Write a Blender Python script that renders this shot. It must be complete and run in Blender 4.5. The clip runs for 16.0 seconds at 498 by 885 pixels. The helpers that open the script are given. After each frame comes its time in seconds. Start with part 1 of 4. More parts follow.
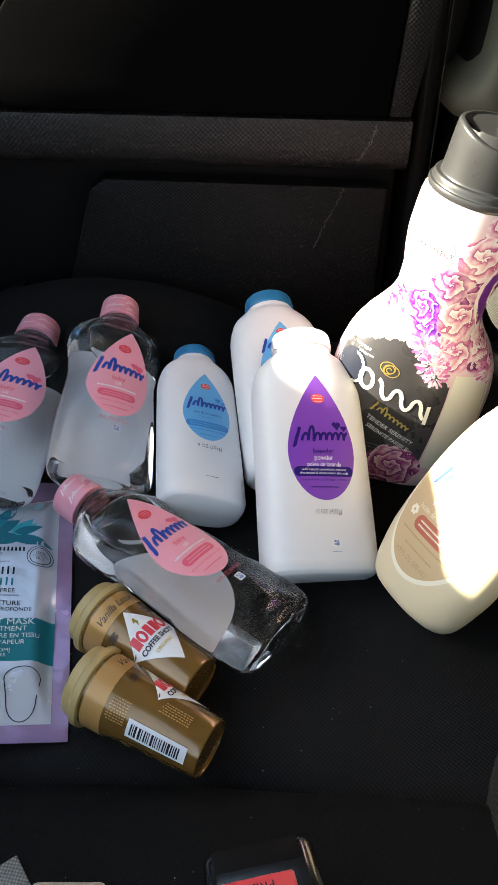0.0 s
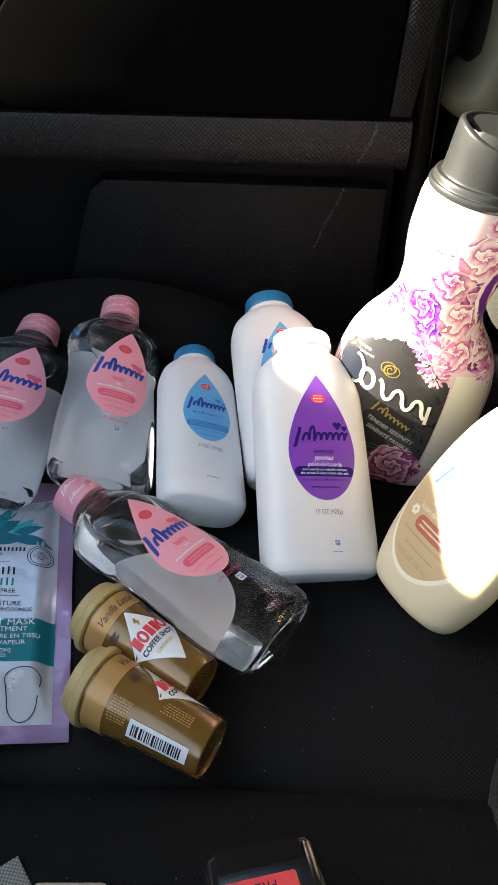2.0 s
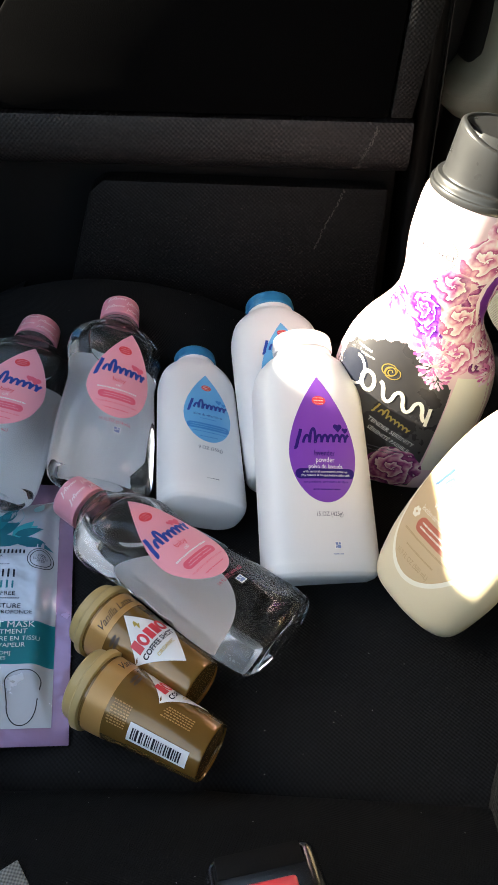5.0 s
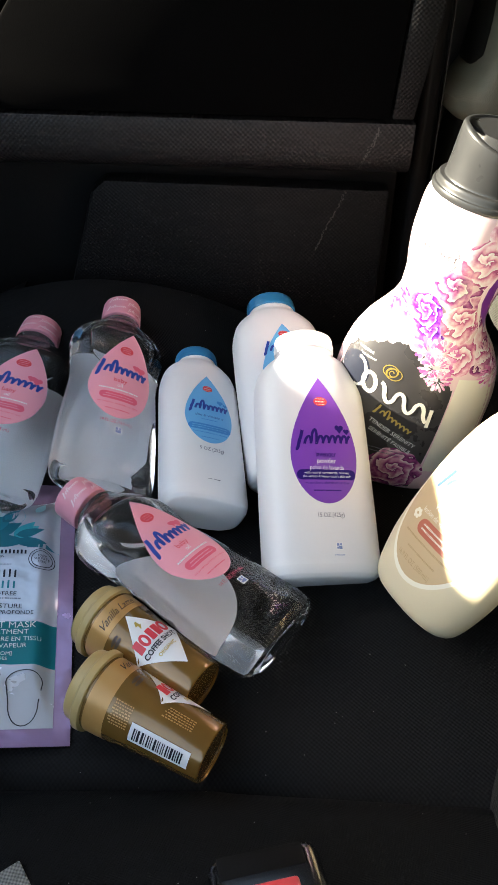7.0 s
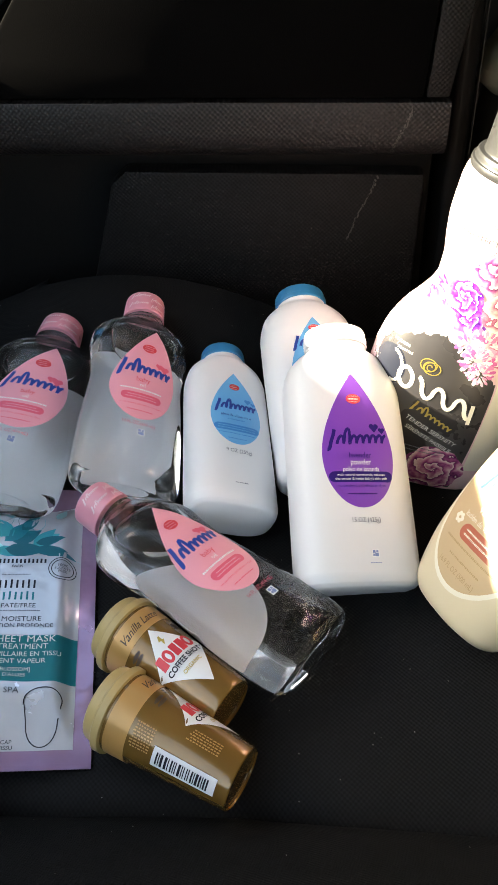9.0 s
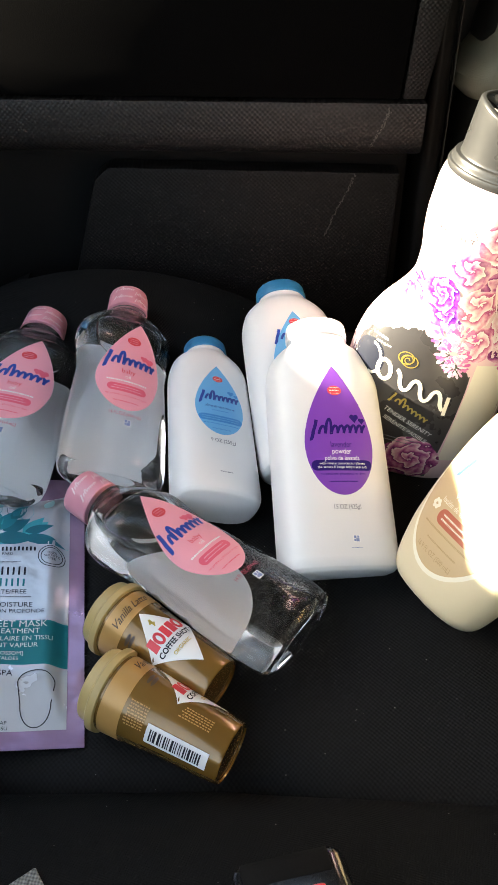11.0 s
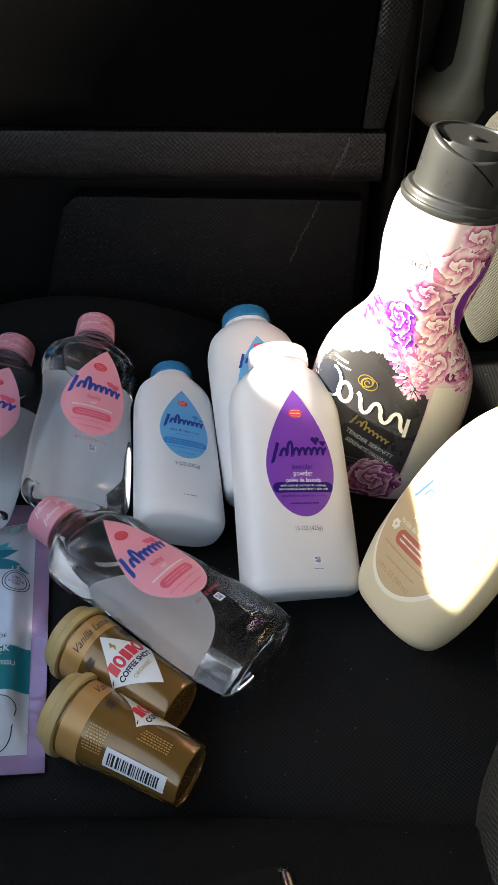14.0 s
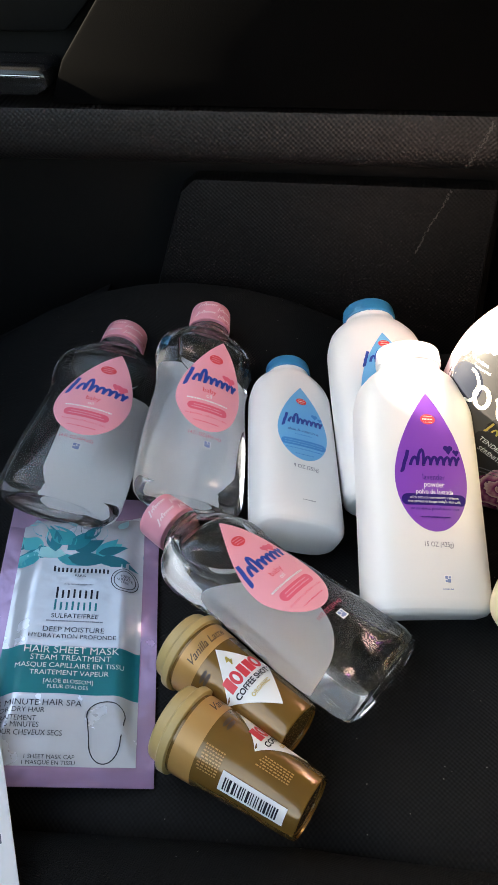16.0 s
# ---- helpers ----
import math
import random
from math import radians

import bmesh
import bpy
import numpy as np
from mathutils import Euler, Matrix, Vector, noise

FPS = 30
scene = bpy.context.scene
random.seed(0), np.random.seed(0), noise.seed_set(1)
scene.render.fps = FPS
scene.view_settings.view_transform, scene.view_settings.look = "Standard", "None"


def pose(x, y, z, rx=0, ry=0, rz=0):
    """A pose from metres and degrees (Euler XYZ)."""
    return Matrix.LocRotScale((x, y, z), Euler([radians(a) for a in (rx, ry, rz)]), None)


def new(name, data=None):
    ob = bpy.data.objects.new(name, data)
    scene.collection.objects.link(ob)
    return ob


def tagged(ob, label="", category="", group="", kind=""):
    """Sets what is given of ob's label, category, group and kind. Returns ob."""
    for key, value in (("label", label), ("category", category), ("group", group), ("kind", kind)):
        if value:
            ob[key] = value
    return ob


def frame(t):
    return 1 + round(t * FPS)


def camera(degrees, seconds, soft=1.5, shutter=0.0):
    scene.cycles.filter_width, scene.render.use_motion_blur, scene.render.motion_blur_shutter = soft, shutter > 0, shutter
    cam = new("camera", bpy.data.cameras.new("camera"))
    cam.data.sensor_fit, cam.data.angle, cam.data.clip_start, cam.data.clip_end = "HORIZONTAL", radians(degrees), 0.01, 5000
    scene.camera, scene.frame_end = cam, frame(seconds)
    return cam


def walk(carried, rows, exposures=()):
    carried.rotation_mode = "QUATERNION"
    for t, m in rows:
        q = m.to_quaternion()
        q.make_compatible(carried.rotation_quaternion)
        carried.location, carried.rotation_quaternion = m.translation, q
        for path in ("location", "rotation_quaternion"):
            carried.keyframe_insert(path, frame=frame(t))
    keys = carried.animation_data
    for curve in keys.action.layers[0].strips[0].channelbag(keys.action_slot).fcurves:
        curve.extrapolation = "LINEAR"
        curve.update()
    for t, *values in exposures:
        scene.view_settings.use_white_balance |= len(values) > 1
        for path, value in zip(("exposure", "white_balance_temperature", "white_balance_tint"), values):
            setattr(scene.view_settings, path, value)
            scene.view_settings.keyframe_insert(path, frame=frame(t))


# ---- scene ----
cam = camera(33.9, 16.0, soft=1.45)
METRES, EYE, TILT, LEAN, TURN = 0.24, 0.49, -40.0, 0.0, 0.0
ROWS = [
    (0.0, 0.0, 0.0, 0.0, 0.0, 0.0, -0.0),
    (0.5, -0.016, 0.0099, 0.0057, -0.18, -0.18, -0.24),
    (1.0, -0.0163, 0.004, 0.0047, -0.2, -0.13, -0.26),
    (1.5, -0.0091, 0.0024, 0.0007, -0.2, 0.02, -0.08),
    (2.0, -0.0071, 0.0016, -0.0038, -0.11, 0.09, 0.02),
    (2.5, -0.0049, 0.0023, -0.006, -0.05, 0.06, 0.02),
    (3.0, -0.0043, 0.0014, -0.006, 0.01, 0.1, 0.02),
    (3.5, -0.0081, -0.0004, 0.006, 0.07, 0.17, -0.02),
    (4.0, -0.0087, 0.0045, 0.0119, -0.05, 0.14, -0.04),
    (6.5, -0.0082, 0.0135, -0.0062, -0.16, -0.08, -0.02),
    (7.0, -0.0159, 0.0054, 0.0088, -0.17, 0.02, -0.13),
    (7.5, -0.0166, 0.0082, 0.0124, -0.13, 0.08, -0.25),
    (8.0, -0.0671, 0.1018, 0.0292, 1.42, 0.3, -0.45),
    (8.2, -0.0885, 0.1584, 0.0352, 2.49, 0.35, -0.37),
    (8.5, -0.0922, 0.2053, 0.024, 3.28, 0.48, 0.05),
    (8.8, -0.0162, 0.1757, 0.0229, 2.86, -0.08, 0.57),
    (9.0, 0.0072, 0.154, 0.025, 2.37, -0.26, 0.66),
    (11.5, -0.0471, 0.0677, 0.0079, 0.05, -0.66, 0.71),
    (12.0, -0.0374, 0.0671, 0.0034, -0.1, -0.6, 0.86),
    (12.5, -0.0011, 0.055, -0.0083, -0.67, -0.32, 1.96),
    (12.7, 0.0704, 0.0362, -0.0072, -1.03, 0.07, 2.48),
    (13.0, 0.0909, 0.0496, 0.0055, -1.32, 0.25, 2.83),
    (13.3, 0.0715, 0.0469, 0.0112, -1.21, 0.47, 2.57),
    (13.5, 0.0687, 0.0436, 0.0065, -1.25, 0.76, 2.13),
    (14.0, 0.0359, 0.0426, 0.0073, -0.77, 1.0, 1.29),
    (14.5, -0.0127, 0.104, 0.0184, 0.65, 0.97, 0.42),
    (14.7, -0.044, 0.1462, 0.0287, 1.41, 0.78, -0.07),
    (15.0, -0.0626, 0.1789, 0.0327, 2.57, 0.38, -0.6),
    (15.5, -0.0997, 0.1978, 0.0592, 3.65, -0.01, -1.25),
    (16.0, -0.1184, 0.1932, 0.059, 4.41, 0.03, -1.46),
]
walk(cam, [(t, pose(0, 0, EYE, TILT, LEAN, TURN) @ pose(METRES * x, METRES * y, METRES * z, 90 + pitch, roll, yaw)) for t, x, y, z, yaw, pitch, roll in ROWS],
     exposures=[(0.0, 2.92, 7700, 5), (8.0, 2.96, 7700, 5), (8.5, 3.14, 8200, 5), (9.2, 3.23, 8500, 5), (11.5, 3.24, 8500, 5), (12.5, 3.10, 8400, 5), (13.0, 2.76, 7750, 5),
                (14.5, 2.65, 7700, 5), (15.0, 2.98, 7700, 5), (15.5, 3.24, 8200, 5), (16.0, 3.30, 8400, 5)])

# ---- daylight: low sun from the front of the car, over the dashboard; sky through the window openings ----
SUN_WAY = Vector((-0.90, 0.06, 0.43)).normalized()          # towards the sun
world = bpy.data.worlds.new("sky")
scene.world = world
world.use_nodes = True
wn = world.node_tree.nodes
sky = wn.new("ShaderNodeTexSky")
sky.sky_type, sky.sun_disc = "NISHITA", False
sky.sun_elevation = math.asin(SUN_WAY.z)
sky.sun_rotation = math.atan2(SUN_WAY.x, SUN_WAY.y)
wn["Background"].inputs["Strength"].default_value = 0.10
world.node_tree.links.new(sky.outputs[0], wn["Background"].inputs["Color"])
sun = new("sun", bpy.data.lights.new("sun", "SUN"))
sun.data.energy, sun.data.angle, sun.data.color = 5.0, radians(0.6), (1.0, 0.96, 0.90)
sun.matrix_world = Matrix.Translation((-3, 0, 2)) @ SUN_WAY.to_track_quat("Z", "Y").to_matrix().to_4x4()


# ---- materials ----
def mat(name, colour, rough=0.5, metal=0.0, spec=0.5, vary=0.0, scale=40.0, bump=0.0, bump_scale=300.0, coat=0.0, wear=0.0):
    m = bpy.data.materials.new(name)
    m.use_nodes = True
    nt, n = m.node_tree, m.node_tree.nodes
    b = n["Principled BSDF"]
    b.inputs["Base Color"].default_value = (*colour, 1)
    b.inputs["Roughness"].default_value = rough
    b.inputs["Metallic"].default_value = metal
    b.inputs["Specular IOR Level"].default_value = spec
    b.inputs["Coat Weight"].default_value = coat
    tc = n.new("ShaderNodeTexCoord")
    if vary:
        no = n.new("ShaderNodeTexNoise")
        no.inputs["Scale"].default_value, no.inputs["Detail"].default_value = scale, 6
        nt.links.new(tc.outputs["Object"], no.inputs["Vector"])
        mix = n.new("ShaderNodeMix")
        mix.data_type = "RGBA"
        mix.inputs[6].default_value = (*[c * (1 - vary) for c in colour], 1)
        mix.inputs[7].default_value = (*[min(1, c * (1 + vary)) for c in colour], 1)
        nt.links.new(no.outputs["Fac"], mix.inputs[0])
        nt.links.new(mix.outputs[2], b.inputs["Base Color"])
        if wear:
            mr = n.new("ShaderNodeMapRange")
            mr.inputs[3].default_value, mr.inputs[4].default_value = max(0.02, rough - wear), min(1, rough + wear)
            nt.links.new(no.outputs["Fac"], mr.inputs[0])
            nt.links.new(mr.outputs[0], b.inputs["Roughness"])
    if bump:
        nb = n.new("ShaderNodeTexNoise")
        nb.inputs["Scale"].default_value = bump_scale
        nt.links.new(tc.outputs["Object"], nb.inputs["Vector"])
        bp = n.new("ShaderNodeBump")
        bp.inputs["Strength"].default_value, bp.inputs["Distance"].default_value = bump, 0.001
        nt.links.new(nb.outputs["Fac"], bp.inputs["Height"])
        nt.links.new(bp.outputs[0], b.inputs["Normal"])
    return m


def weave(name, dark, light, pitch, rough=0.85, relief=0.6, axes="XY", skew=0.0, dust=0.0, spec=0.3):
    """Woven or grained surface: two crossed waves of threads, at a pitch in metres."""
    m = bpy.data.materials.new(name)
    m.use_nodes = True
    nt, n = m.node_tree, m.node_tree.nodes
    L = nt.links.new
    b = n["Principled BSDF"]
    b.inputs["Roughness"].default_value = rough
    b.inputs["Specular IOR Level"].default_value = spec
    tc = n.new("ShaderNodeTexCoord")
    mp = n.new("ShaderNodeMapping")
    mp.inputs["Rotation"].default_value = (0, 0, 0)
    L(tc.outputs["Object"], mp.inputs["Vector"])
    sp = n.new("ShaderNodeSeparateXYZ")
    L(mp.outputs[0], sp.inputs[0])
    wob = n.new("ShaderNodeTexNoise")
    wob.inputs["Scale"].default_value = 120
    L(tc.outputs["Object"], wob.inputs["Vector"])

    def op(kind, a, c):
        q = n.new("ShaderNodeMath")
        q.operation = kind
        for i, v in enumerate((a, c)):
            if v is None:
                continue
            if isinstance(v, (int, float)):
                q.inputs[i].default_value = v
            else:
                L(v, q.inputs[i])
        return q.outputs[0]
    k = 2 * math.pi / pitch
    u = op("SUBTRACT", sp.outputs["X"], sp.outputs["Y"]) if axes[0] == "S" else sp.outputs[axes[0]]
    v = sp.outputs[axes[1]]
    if skew:
        u, v = op("ADD", u, op("MULTIPLY", v, skew)), op("SUBTRACT", v, op("MULTIPLY", u, skew))
    wv = op("MULTIPLY", wob.outputs["Fac"], 1.2)
    su = op("SINE", op("ADD", op("MULTIPLY", u, k), wv), None)
    sv = op("SINE", op("ADD", op("MULTIPLY", v, k), wv), None)
    h = op("MULTIPLY_ADD", op("MULTIPLY", su, sv), 0.5)
    h.node.inputs[2].default_value = 0.5
    big = n.new("ShaderNodeTexNoise")
    big.inputs["Scale"].default_value, big.inputs["Detail"].default_value = 18, 5
    L(tc.outputs["Object"], big.inputs["Vector"])
    f = op("MULTIPLY", h, op("ADD", op("MULTIPLY", big.outputs["Fac"], 0.9), 0.5))
    mix = n.new("ShaderNodeMix")
    mix.data_type = "RGBA"
    mix.inputs[6].default_value, mix.inputs[7].default_value = (*dark, 1), (*light, 1)
    L(f, mix.inputs[0])
    out = mix.outputs[2]
    if dust:
        sp2 = n.new("ShaderNodeTexVoronoi")
        sp2.inputs["Scale"].default_value = 90
        L(tc.outputs["Object"], sp2.inputs["Vector"])
        near = op("LESS_THAN", sp2.outputs["Distance"], 0.035)
        m2 = n.new("ShaderNodeMix")
        m2.data_type = "RGBA"
        L(op("MULTIPLY", near, dust), m2.inputs[0])
        L(out, m2.inputs[6])
        m2.inputs[7].default_value = (0.45, 0.42, 0.38, 1)
        out = m2.outputs[2]
    L(out, b.inputs["Base Color"])
    bp = n.new("ShaderNodeBump")
    bp.inputs["Strength"].default_value, bp.inputs["Distance"].default_value = relief, pitch * 0.35
    L(h, bp.inputs["Height"])
    L(bp.outputs[0], b.inputs["Normal"])
    return m


def islands(name, colours, rough=0.35):
    """Printed colours, one for each separate piece of a print."""
    m = bpy.data.materials.new(name)
    m.use_nodes = True
    nt, n = m.node_tree, m.node_tree.nodes
    g = n.new("ShaderNodeNewGeometry")
    r = n.new("ShaderNodeValToRGB")
    r.color_ramp.interpolation = "CONSTANT"
    while len(r.color_ramp.elements) < len(colours):
        r.color_ramp.elements.new(0.5)
    for i, c in enumerate(colours):
        r.color_ramp.elements[i].position = i / len(colours)
        r.color_ramp.elements[i].color = (*c, 1)
    nt.links.new(g.outputs["Random Per Island"], r.inputs[0])
    b = n["Principled BSDF"]
    b.inputs["Roughness"].default_value = rough
    nt.links.new(r.outputs[0], b.inputs["Base Color"])
    return m


def clear(name, colour, ior, rough=0.02, haze=1.0):
    m = bpy.data.materials.new(name)
    m.use_nodes = True
    b = m.node_tree.nodes["Principled BSDF"]
    b.inputs["Base Color"].default_value = (*colour, 1)
    b.inputs["Roughness"].default_value = rough
    b.inputs["IOR"].default_value = ior
    b.inputs["Transmission Weight"].default_value = haze
    return m


SEAT = weave("black seat mesh cloth", (0.0066, 0.0066, 0.0070), (0.0150, 0.0151, 0.0160), 0.0032, relief=0.4, dust=0.5, spec=0.12)
SEAT_SIDE = weave("black bolster cloth", (0.0032, 0.0032, 0.0034), (0.0066, 0.0067, 0.0072), 0.0022, relief=0.4, skew=0.5, dust=0.7, spec=0.14)
GREY_CLOTH = weave("grey woven cloth", (0.0012, 0.0011, 0.0010), (0.066, 0.063, 0.053), 0.0032, relief=0.9, axes="SZ")
GRAIN = weave("black grained vinyl", (0.0034, 0.0028, 0.0028), (0.0205, 0.0168, 0.0172), 0.0046, 0.5, 0.4, "XZ", 0.0, 0.0, 0.3)
GRAIN_FINE = weave("black fine grained plastic", (0.0030, 0.0028, 0.0028), (0.0100, 0.0088, 0.0090), 0.0042, 0.62, 0.3, "XZ", 0.0, 0.0, 0.18)
BLACK = mat("black plastic", (0.0044, 0.0041, 0.0042), 0.7, spec=0.12, vary=0.3, scale=25, bump=0.2, bump_scale=900)
# near-zero copy of BLACK: the upper door's shade is put into its colour
BLACK_SHADED = mat("dull black door plastic darkened for shade", (0.0015, 0.0014, 0.0015), 0.8, spec=0.02, vary=0.3, scale=25, bump=0.2, bump_scale=900)
BLACK_GLOSS = mat("glossy black plastic", (0.012, 0.012, 0.013), 0.16, vary=0.3, scale=30, wear=0.08)
TRIM_DARK = mat("dark grey trim plastic", (0.0085, 0.0085, 0.0080), 0.6, spec=0.2, vary=0.25, scale=20, bump=0.2, bump_scale=900)
PILLAR = mat("grey pillar trim", (0.19, 0.18, 0.135), 0.6, vary=0.12, scale=30, bump=0.3, bump_scale=1200)
CHROME = mat("dark chrome", (0.35, 0.36, 0.38), 0.15, metal=1.0)
HEADLINER = mat("grey headliner", (0.52, 0.51, 0.49), 0.9, vary=0.1)
CARPET = mat("black carpet", (0.015, 0.015, 0.016), 0.95, vary=0.4, scale=60, bump=0.6)
POWDER = mat("white powder bottle plastic", (0.77, 0.77, 0.78), 0.36, vary=0.02, scale=12, wear=0.06, bump=0.03, bump_scale=500)
CAP_WHITE = mat("white cap plastic", (0.82, 0.80, 0.82), 0.35, vary=0.02)
CAP_BLUE = mat("blue cap plastic", (0.022, 0.19, 0.38), 0.35, vary=0.1)
CAP_PINK = mat("pink shrink-wrapped cap", (0.76, 0.30, 0.37), 0.3, vary=0.1, scale=60, wear=0.1)
PINK_PALE = mat("pale pink print", (0.86, 0.62, 0.66), 0.4)
PINK = mat("pink paper label", (0.88, 0.36, 0.44), 0.42, vary=0.03, scale=20)
BLUE = mat("blue label", (0.13, 0.44, 0.76), 0.4, vary=0.04, scale=20)
PURPLE = mat("purple foil label", (0.20, 0.052, 0.43), 0.3, vary=0.08, scale=25, wear=0.08)
SCRIPT_BLUE = mat("dark blue print", (0.015, 0.055, 0.33), 0.4)
NAVY = mat("dark violet print", (0.022, 0.008, 0.15), 0.5, spec=0.15)
RED = mat("red print", (0.75, 0.05, 0.07), 0.4)
ROSE = mat("rose print", (0.82, 0.12, 0.2), 0.4)
MID_BLUE = mat("mid blue print", (0.03, 0.25, 0.62), 0.4)
WHITE = mat("white print", (0.85, 0.85, 0.85), 0.4)
BADGE_BLUE = mat("pale blue print", (0.20, 0.27, 0.50), 0.4)
GREY_PRINT = mat("grey print", (0.12, 0.13, 0.17), 0.45)
BACK_LABEL = mat("white back label", (0.84, 0.85, 0.86), 0.55, vary=0.03)
OIL = clear("clear oil in clear plastic", (0.985, 0.99, 0.99), 1.44, 0.0, 0.988)
AIR = clear("air pocket", (1.0, 1.0, 1.0), 1.44, 0.0)
LOTION = mat("cream lotion bottle plastic", (0.70, 0.60, 0.41), 0.33, vary=0.02, scale=10, wear=0.05)
LOTION_LABEL = mat("beige label", (0.55, 0.40, 0.23), 0.4, vary=0.05, scale=20)
LOTION_RIM = mat("pale cream label edge", (0.82, 0.77, 0.64), 0.4)
BROWN_RED = mat("brick red print", (0.45, 0.11, 0.06), 0.4)
TAN = mat("tan print", (0.40, 0.27, 0.13), 0.4)
FILM_WHITE = mat("pale pink printed film", (0.86, 0.60, 0.62), 0.22, vary=0.28, scale=16, wear=0.05)
FILM_BLACK = mat("charcoal printed film", (0.045, 0.043, 0.045), 0.28, vary=0.3, scale=18, wear=0.05)
CAP_GREY = mat("charcoal cap plastic", (0.030, 0.0305, 0.031), 0.30, vary=0.15, scale=30, wear=0.08)
def whorl(name, tones, size, turns):
    """Printed rose: petals wound round the middle of the flower, each shading from its dark fold to its pale edge."""
    m = bpy.data.materials.new(name)
    m.use_nodes = True
    nt, n = m.node_tree, m.node_tree.nodes
    L = nt.links.new

    def op(kind, a, c=0.0):
        q = n.new("ShaderNodeMath")
        q.operation = kind
        for i, v in enumerate((a, c)):
            if isinstance(v, (int, float)):
                q.inputs[i].default_value = v
            else:
                L(v, q.inputs[i])
        return q.outputs[0]
    tc = n.new("ShaderNodeTexCoord")
    no = n.new("ShaderNodeTexNoise")
    no.inputs["Scale"].default_value, no.inputs["Detail"].default_value = 1.5 / size, 4
    L(tc.outputs["Object"], no.inputs["Vector"])
    sp = n.new("ShaderNodeSeparateXYZ")
    L(tc.outputs["Object"], sp.inputs[0])
    x, z = sp.outputs["X"], sp.outputs["Z"]
    r = op("POWER", op("MULTIPLY", op("SQRT", op("ADD", op("MULTIPLY", x, x), op("MULTIPLY", z, z))), 1 / size), 0.75)
    a = op("MULTIPLY", op("ARCTAN2", z, x), 1 / (2 * math.pi))
    five = op("MULTIPLY", op("ABSOLUTE", op("SINE", op("MULTIPLY", op("ADD", a, op("MULTIPLY", r, 0.35)), 5 * math.pi))), 0.32)
    saw = op("FRACT", op("ADD", op("ADD", op("MULTIPLY", r, turns), a), op("ADD", five, op("MULTIPLY", no.outputs["Fac"], 2.8))))
    ramp = n.new("ShaderNodeValToRGB")
    while len(ramp.color_ramp.elements) < len(tones):
        ramp.color_ramp.elements.new(0.5)
    for i, c in enumerate(tones):
        ramp.color_ramp.elements[i].position = (i / (len(tones) - 1)) * 0.94
        ramp.color_ramp.elements[i].color = (*c, 1)
    L(saw, ramp.inputs[0])
    b = n["Principled BSDF"]
    b.inputs["Roughness"].default_value = 0.25
    L(ramp.outputs[0], b.inputs["Base Color"])
    return m


PURPLE_ROSE = whorl("purple rose print", [(0.055, 0.006, 0.17), (0.20, 0.025, 0.42), (0.42, 0.12, 0.58), (0.80, 0.58, 0.80)], 0.012, 2.6)
PALE_ROSE = whorl("cream and pink rose print", [(0.42, 0.05, 0.20), (0.74, 0.28, 0.42), (0.90, 0.66, 0.72), (0.94, 0.88, 0.87)], 0.017, 2.2)
DUSKY_ROSE = whorl("dusky pink peony print", [(0.12, 0.012, 0.10), (0.42, 0.09, 0.26), (0.68, 0.32, 0.44), (0.86, 0.66, 0.68)], 0.016, 2.2)
PINK_PETALS = islands("pink and white narrow petals", [(0.88, 0.74, 0.82), (0.80, 0.36, 0.58), (0.62, 0.10, 0.36), (0.92, 0.84, 0.88), (0.72, 0.20, 0.46), (0.90, 0.60, 0.72)])
DEEP_PURPLE = mat("deep purple petal print", (0.16, 0.025, 0.27), 0.3, vary=0.3, scale=90)
PALE_PETAL = mat("cream rose petal print", (0.90, 0.76, 0.79), 0.3, vary=0.12, scale=90)
GOLD = mat("gold foil print", (0.62, 0.47, 0.12), 0.3, metal=0.6)
CREAM = mat("cream print", (0.80, 0.76, 0.64), 0.4)
CUP_GOLD = mat("bronze-gold cup film", (0.25, 0.128, 0.031), 0.22, metal=0.35, coat=0.8, vary=0.25, scale=35, wear=0.08)
CUP_PALE = mat("pale gold cup film", (0.55, 0.30, 0.10), 0.3, metal=0.2, vary=0.15, scale=35)
LID = mat("tan lid plastic", (0.50, 0.36, 0.15), 0.42, vary=0.08, scale=30)
COFFEE = mat("dark brown print", (0.05, 0.025, 0.012), 0.4)
LILAC = mat("lilac metallic film", (0.56, 0.38, 0.60), 0.24, metal=0.55, vary=0.15, scale=30, wear=0.1, bump=0.8, bump_scale=70)
SILVER = mat("silver-blue metallic film", (0.74, 0.79, 0.88), 0.25, metal=0.38, vary=0.08, scale=25, wear=0.1, bump=0.9, bump_scale=55)
TEAL = mat("teal print", (0.0, 0.20, 0.24), 0.42, spec=0.3, vary=0.1)
LEAF_PRINT = islands("teal watercolour leaves", [(0.0, 0.22, 0.30), (0.02, 0.36, 0.44), (0.05, 0.44, 0.50), (0.30, 0.66, 0.72), (0.0, 0.15, 0.21)])
INK = mat("black ink", (0.014, 0.017, 0.028), 0.5, spec=0.15)
BUCKLE_RED = mat("red button plastic", (0.76, 0.065, 0.075), 0.35, vary=0.05)
PAPER = mat("white card", (0.78, 0.79, 0.82), 0.6, vary=0.03, bump=0.1)
WEB = weave("grey belt webbing", (0.10, 0.10, 0.095), (0.34, 0.33, 0.30), 0.0025)
BEIGE = mat("beige plastic", (0.50, 0.42, 0.34), 0.5, vary=0.1)
DUST = mat("pale scratch dust", (0.075, 0.069, 0.064), 0.9)


